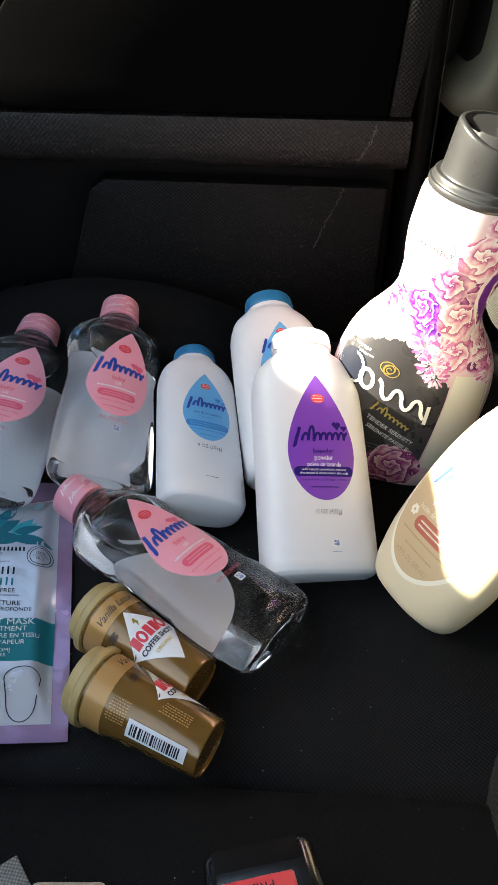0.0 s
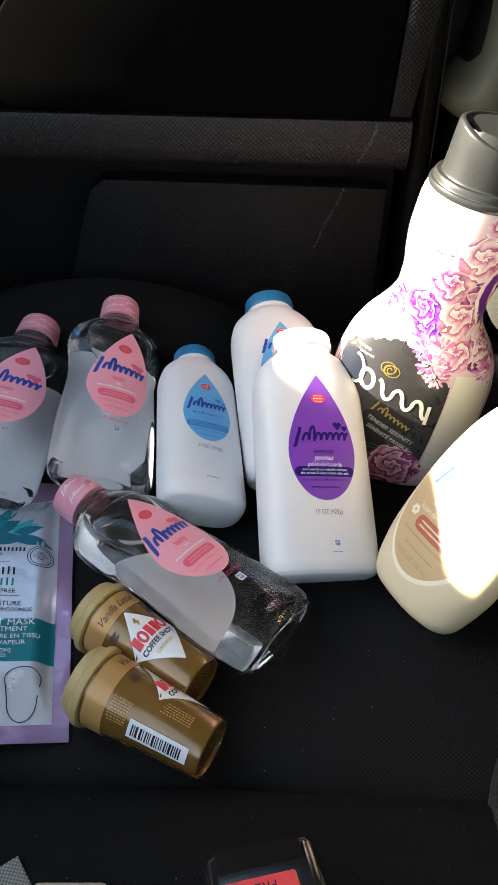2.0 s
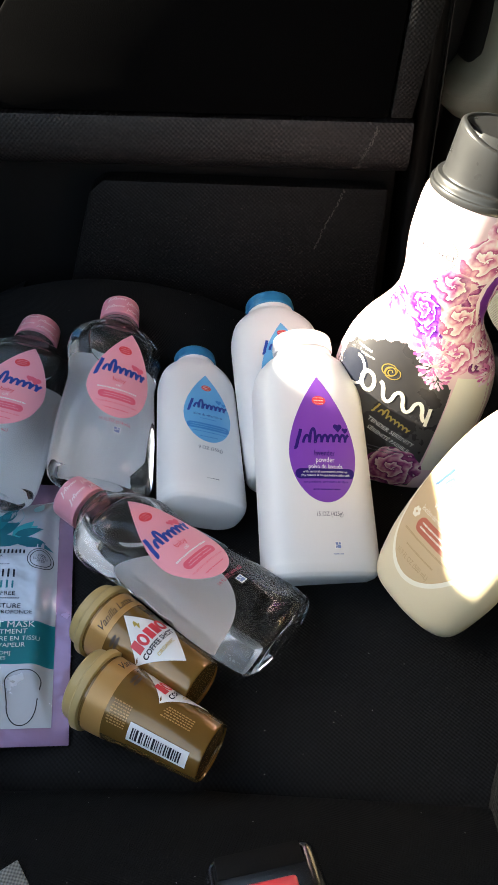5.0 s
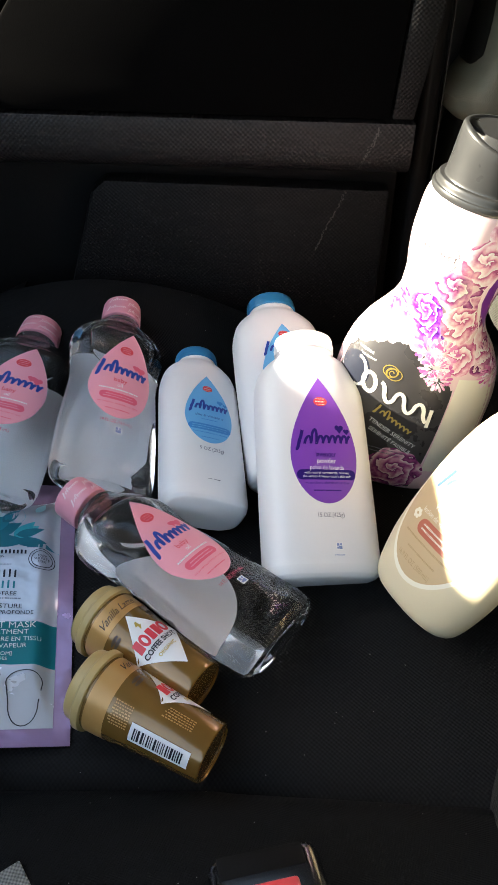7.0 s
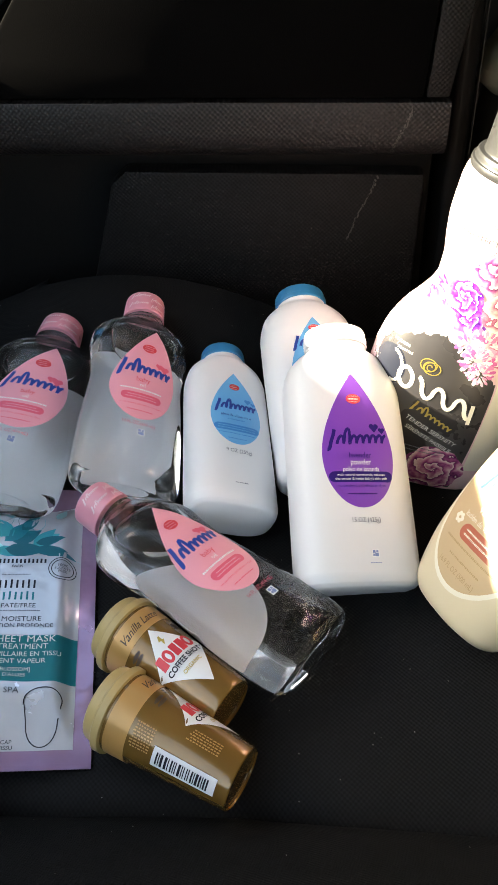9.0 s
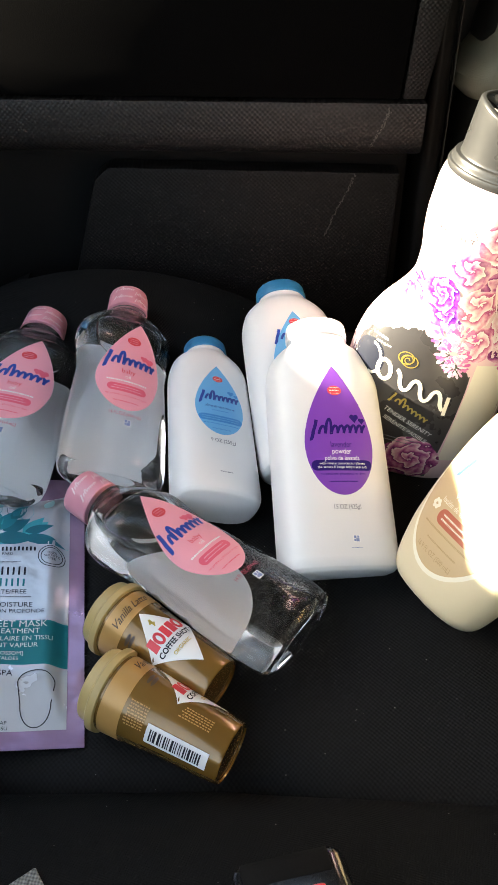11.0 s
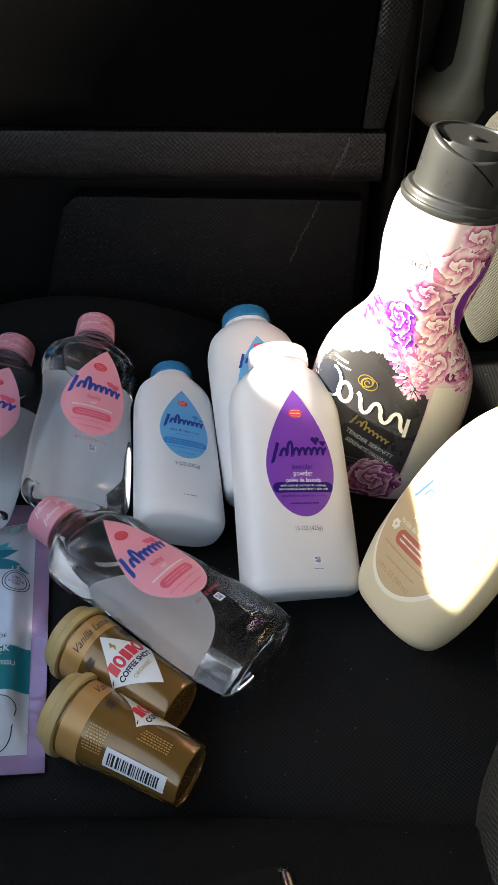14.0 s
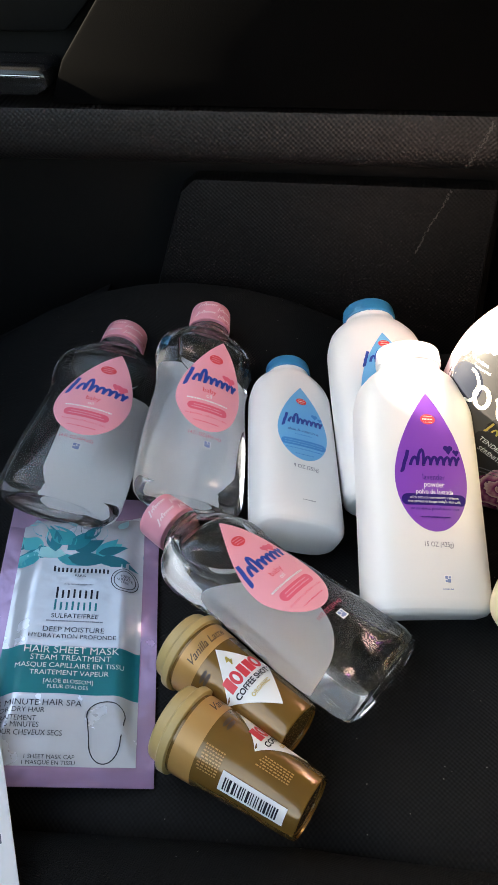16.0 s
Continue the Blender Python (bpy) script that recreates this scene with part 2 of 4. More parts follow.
# ---- building helpers ----
def link_mesh(name, bm, material, smooth=True):
    me = bpy.data.meshes.new(name)
    bm.normal_update()
    bm.to_mesh(me)
    bm.free()
    me.materials.append(material)
    if smooth:
        me.polygons.foreach_set("use_smooth", [True] * len(me.polygons))
        me.set_sharp_from_angle(angle=radians(38))
    return new(name, me)


def part(name, bm, material, parent, label="", smooth=True):
    ob = link_mesh(name, bm, material, smooth)
    ob.parent = parent
    if label:
        ob["label"] = label
    return ob


def thing(name, m, label, category, group="", kind=""):
    ob = new(name)
    ob.empty_display_size = 0.02
    ob.matrix_world = m
    return tagged(ob, label, category, group, kind)


def box(x0, x1, y0, y1, z0, z1, bev=0.0, seg=2):
    bm = bmesh.new()
    bmesh.ops.create_cube(bm, size=1)
    for v in bm.verts:
        v.co = Vector(((x0 + x1) / 2 + v.co.x * (x1 - x0), (y0 + y1) / 2 + v.co.y * (y1 - y0), (z0 + z1) / 2 + v.co.z * (z1 - z0)))
    if bev:
        bmesh.ops.bevel(bm, geom=bm.edges[:], offset=bev, segments=seg, profile=0.5, affect="EDGES")
    return bm


def prism(points, y0, y1, bev=0.0):
    """An outline in x and z, given depth along y."""
    bm = bmesh.new()
    f = bm.faces.new([bm.verts.new((x, y0, z)) for x, z in points])
    r = bmesh.ops.extrude_face_region(bm, geom=[f])
    for v in r["geom"]:
        if isinstance(v, bmesh.types.BMVert):
            v.co.y = y1
    bmesh.ops.recalc_face_normals(bm, faces=bm.faces[:])
    if bev:
        bmesh.ops.bevel(bm, geom=bm.edges[:], offset=bev, segments=2, profile=0.5, affect="EDGES")
    return bm


class Form:
    """A bottle-like form: rings of rounded cross-section along z. Rows: z, half width, half depth, squareness."""
    def __init__(self, rows):
        self.rows = np.array(rows, float)

    def at(self, z):
        r = self.rows
        return [float(np.interp(z, r[:, 0], r[:, i])) for i in (1, 2, 3)]

    def mesh(self, n=56, caps=True):
        bm = bmesh.new()
        rings = []
        for z, hw, hd, e in self.rows:
            ring = []
            for i in range(n):
                a = 2 * math.pi * i / n
                c, s = math.cos(a), math.sin(a)
                ring.append(bm.verts.new((hw * math.copysign(abs(c) ** (2 / e), c), hd * math.copysign(abs(s) ** (2 / e), s), z)))
            rings.append(ring)
        for a, b in zip(rings, rings[1:]):
            for i in range(n):
                bm.faces.new((a[i], a[(i + 1) % n], b[(i + 1) % n], b[i]))
        if caps:
            bm.faces.new(rings[0][::-1])
            bm.faces.new(rings[-1])
        return bm

    def front(self, x, z, off=0.0):
        hw, hd, e = self.at(z)
        q = min(0.999, abs(x) / hw)
        return -(hd * (1 - q ** e) ** (1 / e)) - off

    def back(self, x, z, off=0.0):
        return -self.front(x, z) + off


def smooth_rows(rows, steps=44):
    """Monotone smoothing of a profile between its given rows."""
    r = np.array(rows, float)
    t = np.r_[0, np.cumsum(np.hypot(np.diff(r[:, 0]), np.diff(r[:, 1])) + 1e-6)]
    d = np.zeros_like(r)
    for c in range(r.shape[1]):
        s = np.diff(r[:, c]) / np.diff(t)
        for i in range(1, len(t) - 1):
            d[i, c] = 0 if s[i - 1] * s[i] <= 0 else 2 * s[i - 1] * s[i] / (s[i - 1] + s[i])
        d[0, c], d[-1, c] = s[0], s[-1]
    out = []
    for u in np.unique(np.r_[np.linspace(0, t[-1], steps), t]):
        i = min(len(t) - 2, max(0, int(np.searchsorted(t, u, side="right")) - 1))
        h = t[i + 1] - t[i]
        q = (u - t[i]) / h
        out.append((2 * q**3 - 3 * q**2 + 1) * r[i] + (q**3 - 2 * q**2 + q) * h * d[i] + (3 * q**2 - 2 * q**3) * r[i + 1] + (q**3 - q**2) * h * d[i + 1])
    out = np.array(out)
    keep = [0]
    for i in range(1, len(out)):
        if np.hypot(out[i, 0] - out[keep[-1], 0], out[i, 1] - out[keep[-1], 1]) > 1e-5:
            keep.append(i)
    return out[keep]


def sheet(spans, lay, n=14):
    """A thin sheet laid on a surface: spans are rows (z, x0, x1); lay(x, z) gives y."""
    bm = bmesh.new()
    rows = []
    for z, x0, x1 in spans:
        rows.append([bm.verts.new((x, lay(x, z), z)) for x in np.linspace(x0, x1, n)])
    for a, b in zip(rows, rows[1:]):
        for i in range(n - 1):
            bm.faces.new((a[i], a[i + 1], b[i + 1], b[i]))
    return bm


def drop_spans(z0, z1, half, skew=0.0, n=30):
    out = []
    for i in range(n + 1):
        t = 0.5 - 0.5 * math.cos(math.pi * i / n)
        w = math.sqrt(max(0, 1 - ((t - 0.38) / 0.38) ** 2)) if t < 0.38 else 1 - ((t - 0.38) / 0.62) ** 1.75
        c = skew * max(0, t - 0.3)
        out.append((z0 + (z1 - z0) * t, c - half * max(0.004, w), c + half * max(0.004, w)))
    return out


def disc_spans(cx, cz, rx, rz, n=14):
    return [(cz - rz * math.cos(math.pi * i / n), cx - rx * max(0.01, math.sin(math.pi * i / n)), cx + rx * max(0.01, math.sin(math.pi * i / n))) for i in range(n + 1)]


def pill_spans(cx, cz, hw, hh, n=8):
    out = []
    for i in range(n + 1):
        s = -math.cos(math.pi * i / n)
        e = hw - hh + hh * math.sqrt(max(0, 1 - s * s))
        out.append((cz + hh * s, cx - e, cx + e))
    return out


def join(bms):
    out = bmesh.new()
    for b in bms:
        me = bpy.data.meshes.new("tmp")
        b.to_mesh(me)
        b.free()
        out.from_mesh(me)
        bpy.data.meshes.remove(me)
    return out


def bars(rows, lay):
    """Writing too small to read, as rows of plain bars: rows of (cx, cz, half width, half height)."""
    out = []
    for k, (cx, cz, hw, hh) in enumerate(rows):
        hh *= 0.8
        rnd = random.Random(k * 31 + int(abs(cz) * 1e5))
        x = cx - hw
        while x < cx + hw - hh:
            e = min(cx + hw, x + hh * rnd.uniform(0.6, 2.2))
            out.append(sheet([(cz - hh, x, e), (cz + hh, x, e)], lay, 5))
            x = e + hh * rnd.uniform(0.4, 1.0)
    return join(out)


def ribbon(points, half, lay):
    """A flat stroke through points (x, z), laid on a surface."""
    bm = bmesh.new()
    p = [Vector(q) for q in points]
    prev = None
    for i, q in enumerate(p):
        d = (p[min(i + 1, len(p) - 1)] - p[max(i - 1, 0)]).normalized()
        s = Vector((-d.y, d.x)) * half
        pair = [bm.verts.new((c.x, lay(c.x, c.y), c.y)) for c in (q - s, q + s)]
        if prev:
            bm.faces.new((prev[0], pair[0], pair[1], prev[1]))
        prev = pair
    return bm


def lettering(text, cx, cz, size, lay, align="CENTER", turn=0.0, stretch=1.0, slant=0.0, bold=0.0):
    """Readable words in the built-in font, laid on a surface; turn in degrees."""
    cu = bpy.data.curves.new("words", "FONT")
    cu.body, cu.size, cu.align_x, cu.align_y = text, size, align, "CENTER"
    cu.resolution_u = 3
    cu.offset = bold * size
    ob = new("words", cu)
    me = bpy.data.meshes.new_from_object(ob.evaluated_get(bpy.context.evaluated_depsgraph_get()))
    bpy.data.objects.remove(ob)
    bpy.data.curves.remove(cu)
    bm = bmesh.new()
    bm.from_mesh(me)
    bpy.data.meshes.remove(me)
    long = [e for e in bm.edges if e.calc_length() > size * 0.6]
    if long:
        bmesh.ops.subdivide_edges(bm, edges=long, cuts=2)
    c, s = math.cos(radians(turn)), math.sin(radians(turn))
    for v in bm.verts:
        u, w = v.co.x * stretch, v.co.y
        u += slant * w
        x, z = cx + u * c - w * s, cz + u * s + w * c
        v.co = (x, lay(x, z), z)
    return bm


def script_mark(cx, cz, width, height, lay, rise=0.0):
    """A brand's script drawn as a plain looping stroke: a tall hook, then a row of small loops on a line."""
    w, h = 0.86 * width, height

    def at(u, v):
        return (cx + u * w, cz + v * h + rise * u * w)
    hook = [at(-0.52 + 0.035 * math.sin(2.2 * q) + 0.11 * q, -0.30 - 0.18 * math.sin(math.pi * min(1, 2.5 * q)) * (q < 0.4) + 1.22 * q) for q in np.linspace(0, 1, 14)]
    loops = []
    for q in np.linspace(0, 1, 110):
        a = 2 * math.pi * 7.5 * q
        tall = 0.25 * (1.9 if 0.17 < q < 0.27 else 1.0)
        loops.append(at(-0.34 + 0.84 * q - 0.020 * math.sin(a) + 0.05 * tall * -math.cos(a), tall - tall * math.cos(a)))
    return join([ribbon(hook, h * 0.105, lay), ribbon(loops, h * 0.088, lay)])


def square_badge(cx, cz, r, lay, ink, body):
    """A small white square print with a few plain blocks in it."""
    sq = part("square_badge", sheet([(cz - r, cx - r, cx + r), (cz + r, cx - r, cx + r)], lay, 5), WHITE, body, "small white square print")
    blocks = [(-0.45, 0.45, 0.35), (0.40, 0.50, 0.28), (-0.50, -0.40, 0.28), (0.25, -0.35, 0.45)]
    part("small_print", join([sheet([(cz + (v - e) * r, cx + (u - e) * r, cx + (u + e) * r), (cz + (v + e) * r, cx + (u - e) * r, cx + (u + e) * r)], lambda x, z: lay(x, z) - 0.0002, 4) for u, v, e in blocks]), ink, sq)


def heart(cx, cz, r, lay):
    return join([sheet(disc_spans(cx - r * 0.45, cz + r * 0.3, r * 0.55, r * 0.55, 8), lay, 6), sheet(disc_spans(cx + r * 0.45, cz + r * 0.3, r * 0.55, r * 0.55, 8), lambda x, z: lay(x, z) - 0.00005, 6),
                 sheet([(cz - r, cx - 0.0001, cx + 0.0001), (cz + r * 0.15, cx - r * 0.95, cx + r * 0.95)], lambda x, z: lay(x, z) - 0.0001, 6)])


def lean(x, y, z, yaw, elev, roll):
    """A bottle laid on its back: cap away from the near side, front up; elev raises the cap end."""
    return Matrix.Translation((x, y, z)) @ pose(0, 0, 0, 0, 0, yaw) @ pose(0, 0, 0, -90 + elev) @ pose(0, 0, 0, 0, 0, roll)


# ---- the car's interior ----
def smoothstep(a, b, x):
    t = min(1, max(0, (x - a) / (b - a)))
    return t * t * (3 - 2 * t)


def seat_height(x, y):
    far = 0.087 - 1.75 * (x + 0.156) ** 2
    far = max(far, 0.01)
    z = far * smoothstep(0.50, 0.74, y) - 0.30 * smoothstep(0.74, 0.80, y) ** 1.0
    z += 0.030 * math.sin(math.pi * min(1, max(0, (0.255 - y) / 0.16))) - 0.25 * smoothstep(0.15, 0.06, y) if y < 0.255 else 0
    z += 0.0012 * noise.noise((x * 14, y * 14, 0)) + 0.0006 * noise.noise((x * 45, y * 45, 3))
    return z


def seat_patch(y_of, x0=-0.60, x1=0.30, nx=108, ny=40):
    """One sewn panel of the seat between two seams; its edges are pulled down into them."""
    bm = bmesh.new()
    grid = []
    for j in range(ny + 1):
        row = []
        for i in range(nx + 1):
            x = x0 + (x1 - x0) * i / nx
            a, b = y_of(x)
            y = a + (b - a) * j / ny
            edge = min(y - a, b - y)
            row.append(bm.verts.new((x, y, seat_height(x, y) - 0.011 * math.exp(-edge / 0.006))))
        grid.append(row)
    for a, b in zip(grid, grid[1:]):
        for i in range(nx):
            bm.faces.new((a[i], a[i + 1], b[i + 1], b[i]))
    return bm


def seam_near(x):
    return 0.257 - 0.085 * max(0, x + 0.03) * 1.0


def build_seat():
    seat = thing("passenger_seat", Matrix(), "black cloth car seat with grey woven backrest bolsters", "car seat")
    part("cushion", seat_patch(lambda x: (seam_near(x), 0.56)), SEAT, seat, "black mesh cloth seat cushion")
    part("inner_bolster", seat_patch(lambda x: (0.05, seam_near(x)), ny=36), SEAT_SIDE, seat)
    part("outer_bolster", seat_patch(lambda x: (0.56, 0.80), ny=44), SEAT_SIDE, seat)
    # backrest: dark middle with two padded grey sides, leaning back
    bm = box(0.300, 0.40, 0.24, 0.60, -0.03, 0.60, 0.02, 3)
    for v in bm.verts:
        v.co.x += 0.28 * v.co.z
    part("backrest", bm, SEAT, seat)
    near = Form(smooth_rows([(-0.06, 0.03, 0.05, 2.3), (-0.03, 0.085, 0.12, 2.2), (0.06, 0.105, 0.140, 2.1), (0.35, 0.10, 0.13, 2.2), (0.55, 0.07, 0.11, 2.2), (0.60, 0.02, 0.03, 2)])).mesh(48)
    for v in near.verts:
        v.co = Vector((0.234 + v.co.x + 0.26 * v.co.z, 0.185 + v.co.y, v.co.z))
    part("inner_back_bolster", near, GREY_CLOTH, seat, "grey woven padded bolster")
    mid = Form(smooth_rows([(-0.05, 0.03, 0.04, 2.3), (-0.02, 0.062, 0.09, 2.3), (0.05, 0.072, 0.10, 2.3), (0.35, 0.07, 0.10, 2.3), (0.55, 0.05, 0.08, 2.2), (0.60, 0.02, 0.03, 2)])).mesh(40)
    for v in mid.verts:
        v.co = Vector((0.252 + v.co.x + 0.30 * max(0, v.co.z), 0.330 + v.co.y, v.co.z))
    part("back_pad", mid, GREY_CLOTH, seat, "grey woven padded backrest front")
    far = Form(smooth_rows([(0.082, 0.030, 0.030, 2.4), (0.085, 0.044, 0.048, 2.4), (0.095, 0.051, 0.056, 2.4), (0.15, 0.055, 0.06, 2.4), (0.35, 0.06, 0.062, 2.4), (0.55, 0.05, 0.06, 2.3), (0.60, 0.02, 0.02, 2)])).mesh(40)
    for v in far.verts:
        rise = max(0, min(1, (0.33 - v.co.z) / 0.245)) * 2.0 * max(0, v.co.x + 0.045)
        v.co = Vector((0.287 + v.co.x - 0.126 * (min(v.co.z, 0.26) - 0.075) - 0.012 * smoothstep(0.2, 0.09, v.co.z) + 1.1 * smoothstep(0.225, 0.32, v.co.z) * max(0, v.co.z - 0.250), 0.655 + v.co.y, v.co.z + rise))
    part("outer_back_bolster", far, GREY_CLOTH, seat, "grey woven padded bolster")
    return seat


def build_door():
    door = thing("inner_door_panel", Matrix(), "black grained plastic inner door panel with padded armrest", "car door")
    part("door_skin", box(-1.15, 0.150, 0.815, 0.90, -0.35, 0.47, 0.006), BLACK, door)
    # armrest: a padded roll along the door
    arm = bmesh.new()
    prof = [(0.815, 0.184), (0.790, 0.185), (0.774, 0.188), (0.764, 0.193), (0.7585, 0.201), (0.757, 0.212), (0.7565, 0.226), (0.757, 0.2375), (0.7575, 0.2388), (0.815, 0.2392)]
    xs = np.linspace(-0.95, 0.1495, 60)
    rows = [[arm.verts.new((x, y, z - 0.024 * x)) for y, z in prof] for x in xs]
    for a, b in zip(rows, rows[1:]):
        for i in range(len(prof) - 1):
            arm.faces.new((a[i], b[i], b[i + 1], a[i + 1]))
    arm.faces.new(rows[-1])
    arm.faces.new(rows[0][::-1])
    bmesh.ops.recalc_face_normals(arm, faces=arm.faces[:])
    part("armrest", arm, GRAIN, door, "black grained vinyl armrest roll")
    part("lower_panel", prism([(-0.225, -0.05), (0.135, -0.05), (0.139, 0.160), (-0.145, 0.170), (-0.16, 0.158)], 0.788, 0.812, 0.004), GRAIN_FINE, door)
    part("upper_panel", prism([(-0.262, 0.2478), (0.1260, 0.2382), (0.1385, 0.407), (-0.14, 0.407), (-0.19, 0.353), (-0.222, 0.313), (-0.246, 0.283)], 0.7600, 0.812, 0.003), BLACK_SHADED, door)
    part("edge_strip", prism([(0.1280, 0.2382), (0.1480, 0.2378), (0.1630, 0.33), (0.1590, 0.407), (0.1405, 0.407)], 0.7612, 0.799, 0.002), GRAIN_FINE, door)
    part("window_sill", box(-0.95, 0.150, 0.790, 0.86, 0.445, 0.49, 0.012, 3), BLACK, door)
    hp = part("pull_bezel", prism([(-0.60, 0.267), (-0.272, 0.255), (-0.258, 0.263), (-0.262, 0.277), (-0.60, 0.291)], 0.7555, 0.812, 0.005), BLACK_GLOSS, door, "glossy black door pull trim")
    part("bright_edge", prism([(-0.60, 0.2835), (-0.264, 0.2705), (-0.264, 0.2735), (-0.60, 0.2865)], 0.7520, 0.7550, 0.0008), CHROME, hp)
    part("pull_cup", prism([(-0.60, 0.300), (-0.250, 0.296), (-0.215, 0.33), (-0.175, 0.37), (-0.60, 0.375)], 0.800, 0.8145, 0.003), BLACK, door)
    part("pocket_edge", prism([(-0.42, -0.0430), (-0.25, 0.0420), (-0.248, 0.0440), (-0.42, -0.0405)], 0.800, 0.8155, 0.0008), GRAIN_FINE, door)
    # a pale scratch of many small nicks, down over the armrest and the panel
    rnd = random.Random(3)
    edge_y, edge_z = [p[0] for p in prof[1:8]], [p[1] for p in prof[1:8]]

    def nicks(x0, z0, x1, z1, count, lay):
        out = []
        for i in range(count):
            t = (i + rnd.uniform(-0.3, 0.3)) / count
            x = x0 + (x1 - x0) * t + rnd.gauss(0, 0.0008) + 0.0007 * math.sin(7 * t)
            z, r, q = z0 + (z1 - z0) * t, rnd.uniform(0.00022, 0.0008), rnd.uniform(0.0004, 0.0015)
            out.append(sheet([(z - q, x - r - 0.2 * q, x + r - 0.2 * q), (z + q, x - r + 0.25 * q, x + r + 0.25 * q)], lay, 2))
        return join(out)
    part("scratch", nicks(0.1165, 0.2320, 0.0995, 0.1860, 44, lambda x, z: float(np.interp(z + 0.024 * x, edge_z, edge_y)) - 0.0006), DUST, door, "pale scuffed scratch")
    part("scratch", nicks(0.0938, 0.1600, 0.0675, 0.0955, 54, lambda x, z: 0.7872), DUST, door, "pale scuffed scratch")
    return door


def build_pillar():
    pil = thing("door_pillar", Matrix(), "grey plastic trim of the pillar behind the door", "car pillar", kind="structure")
    # grey trim takes the sunlit patch's outline; the shaded right side is dark trim
    bm = Form(smooth_rows([(0.206, 0.010, 0.016, 2.1), (0.213, 0.024, 0.036, 2.1), (0.226, 0.038, 0.050, 2.1), (0.238, 0.0405, 0.054, 2.1), (0.252, 0.030, 0.055, 2.1), (0.275, 0.020, 0.055, 2.1), (0.33, 0.017, 0.055, 2.2), (0.60, 0.019, 0.055, 2.4), (0.86, 0.026, 0.06, 2.4)])).mesh(40)
    for v in bm.verts:
        v.co = Vector((0.2295 + min(v.co.x, 0.024) + 0.006 * smoothstep(0.24, 0.28, v.co.z) + 0.05 * (v.co.z - 0.24), 0.862 + v.co.y, v.co.z))
    part("trim", bm, PILLAR, pil)
    low = Form(smooth_rows([(-0.35, 0.06, 0.05, 3), (0.20, 0.06, 0.05, 3), (0.60, 0.055, 0.05, 3), (0.86, 0.06, 0.05, 3)])).mesh(40)
    for v in low.verts:
        v.co = Vector((0.262 + v.co.x + 0.12 * (v.co.z - 0.2), 0.868 + v.co.y, v.co.z))
    part("lower_trim", low, TRIM_DARK, pil, "black lower pillar trim, dark also for shade at its side")
    part("seal", box(0.160, 0.178, 0.80, 0.90, -0.35, 0.86, 0.006, 3), BLACK, pil, "black rubber door seal")
    part("sill_wall", box(0.08, 1.26, 0.905, 0.94, -0.36, 0.86), TRIM_DARK, pil)
    part("seal_lip", box(0.1788, 0.1800, 0.797, 0.803, -0.30, 0.80, 0.0004), GRAIN, pil, "thin lip of the door seal")


def build_cabin():
    for name, b, m, lab in (("floor", (-1.2, 1.3, -0.9, 0.9, -0.40, -0.36), CARPET, "black carpeted car floor"),
                            ("ceiling", (-0.30, 1.3, -0.9, 0.9, 0.86, 0.90), HEADLINER, "grey cloth headliner"),
                            ("wall_rear", (1.26, 1.30, -0.9, 0.9, -0.36, 0.86), BLACK, "dark rear of the cabin"),
                            ("wall_driver_side", (-1.2, 1.3, -0.90, -0.86, -0.36, 0.40), BLACK, "black driver's side door wall"),
                            ("wall_front", (-1.2, -1.16, -0.86, 0.9, -0.36, 0.30), BLACK, "dark front of the footwell")):
        tagged(link_mesh(name, box(*b), m, False), lab, name.split("_")[0], kind="structure")
    # dashboard: a long padded top across the front of the cabin, out of view; edge height set to cast the shadow line
    dash = thing("dashboard", Matrix(), "black padded dashboard under the windscreen", "dashboard")
    top = box(-1.15, -0.60, -0.85, 0.80, 0.18, 0.42, 0.004, 3)
    for y in (0.413, 0.430, 0.445, 0.460, 0.477, 0.492, 0.507, 0.522, 0.540):
        bmesh.ops.bisect_plane(top, geom=top.verts[:] + top.edges[:] + top.faces[:], plane_co=(0, y, 0), plane_no=(0, 1, 0))
    for v in top.verts:                 # unseen hump, added only to throw shade on the lotion label
        if v.co.z > 0.3:
            v.co.z += 0.025 * math.cos(0.5 * math.pi * min(1, abs(v.co.y - 0.477) / 0.063))
    part("dash_top", top, BLACK, dash)


# ---- bottles ----
def powder_form(w, h, d):
    a, b = w / 2, d / 2
    return Form(smooth_rows([(0, a * 0.84, b * 0.78, 3.0), (0.004 * h, a * 0.90, b * 0.86, 3.0), (0.018 * h, a * 0.965, b * 0.95, 3.0), (0.05 * h, a, b, 3.0), (0.45 * h, a * 0.985, b, 3.0), (0.74 * h, a * 0.97, b * 0.99, 2.8),
                             (0.82 * h, a * 0.90, b * 0.95, 2.5), (0.875 * h, a * 0.72, b * 0.86, 2.2), (0.905 * h, a * 0.56, b * 0.76, 2.0), (0.912 * h, a * 0.525, b * 0.755, 2.0), (0.936 * h, a * 0.52, b * 0.75, 2.0)], 60))


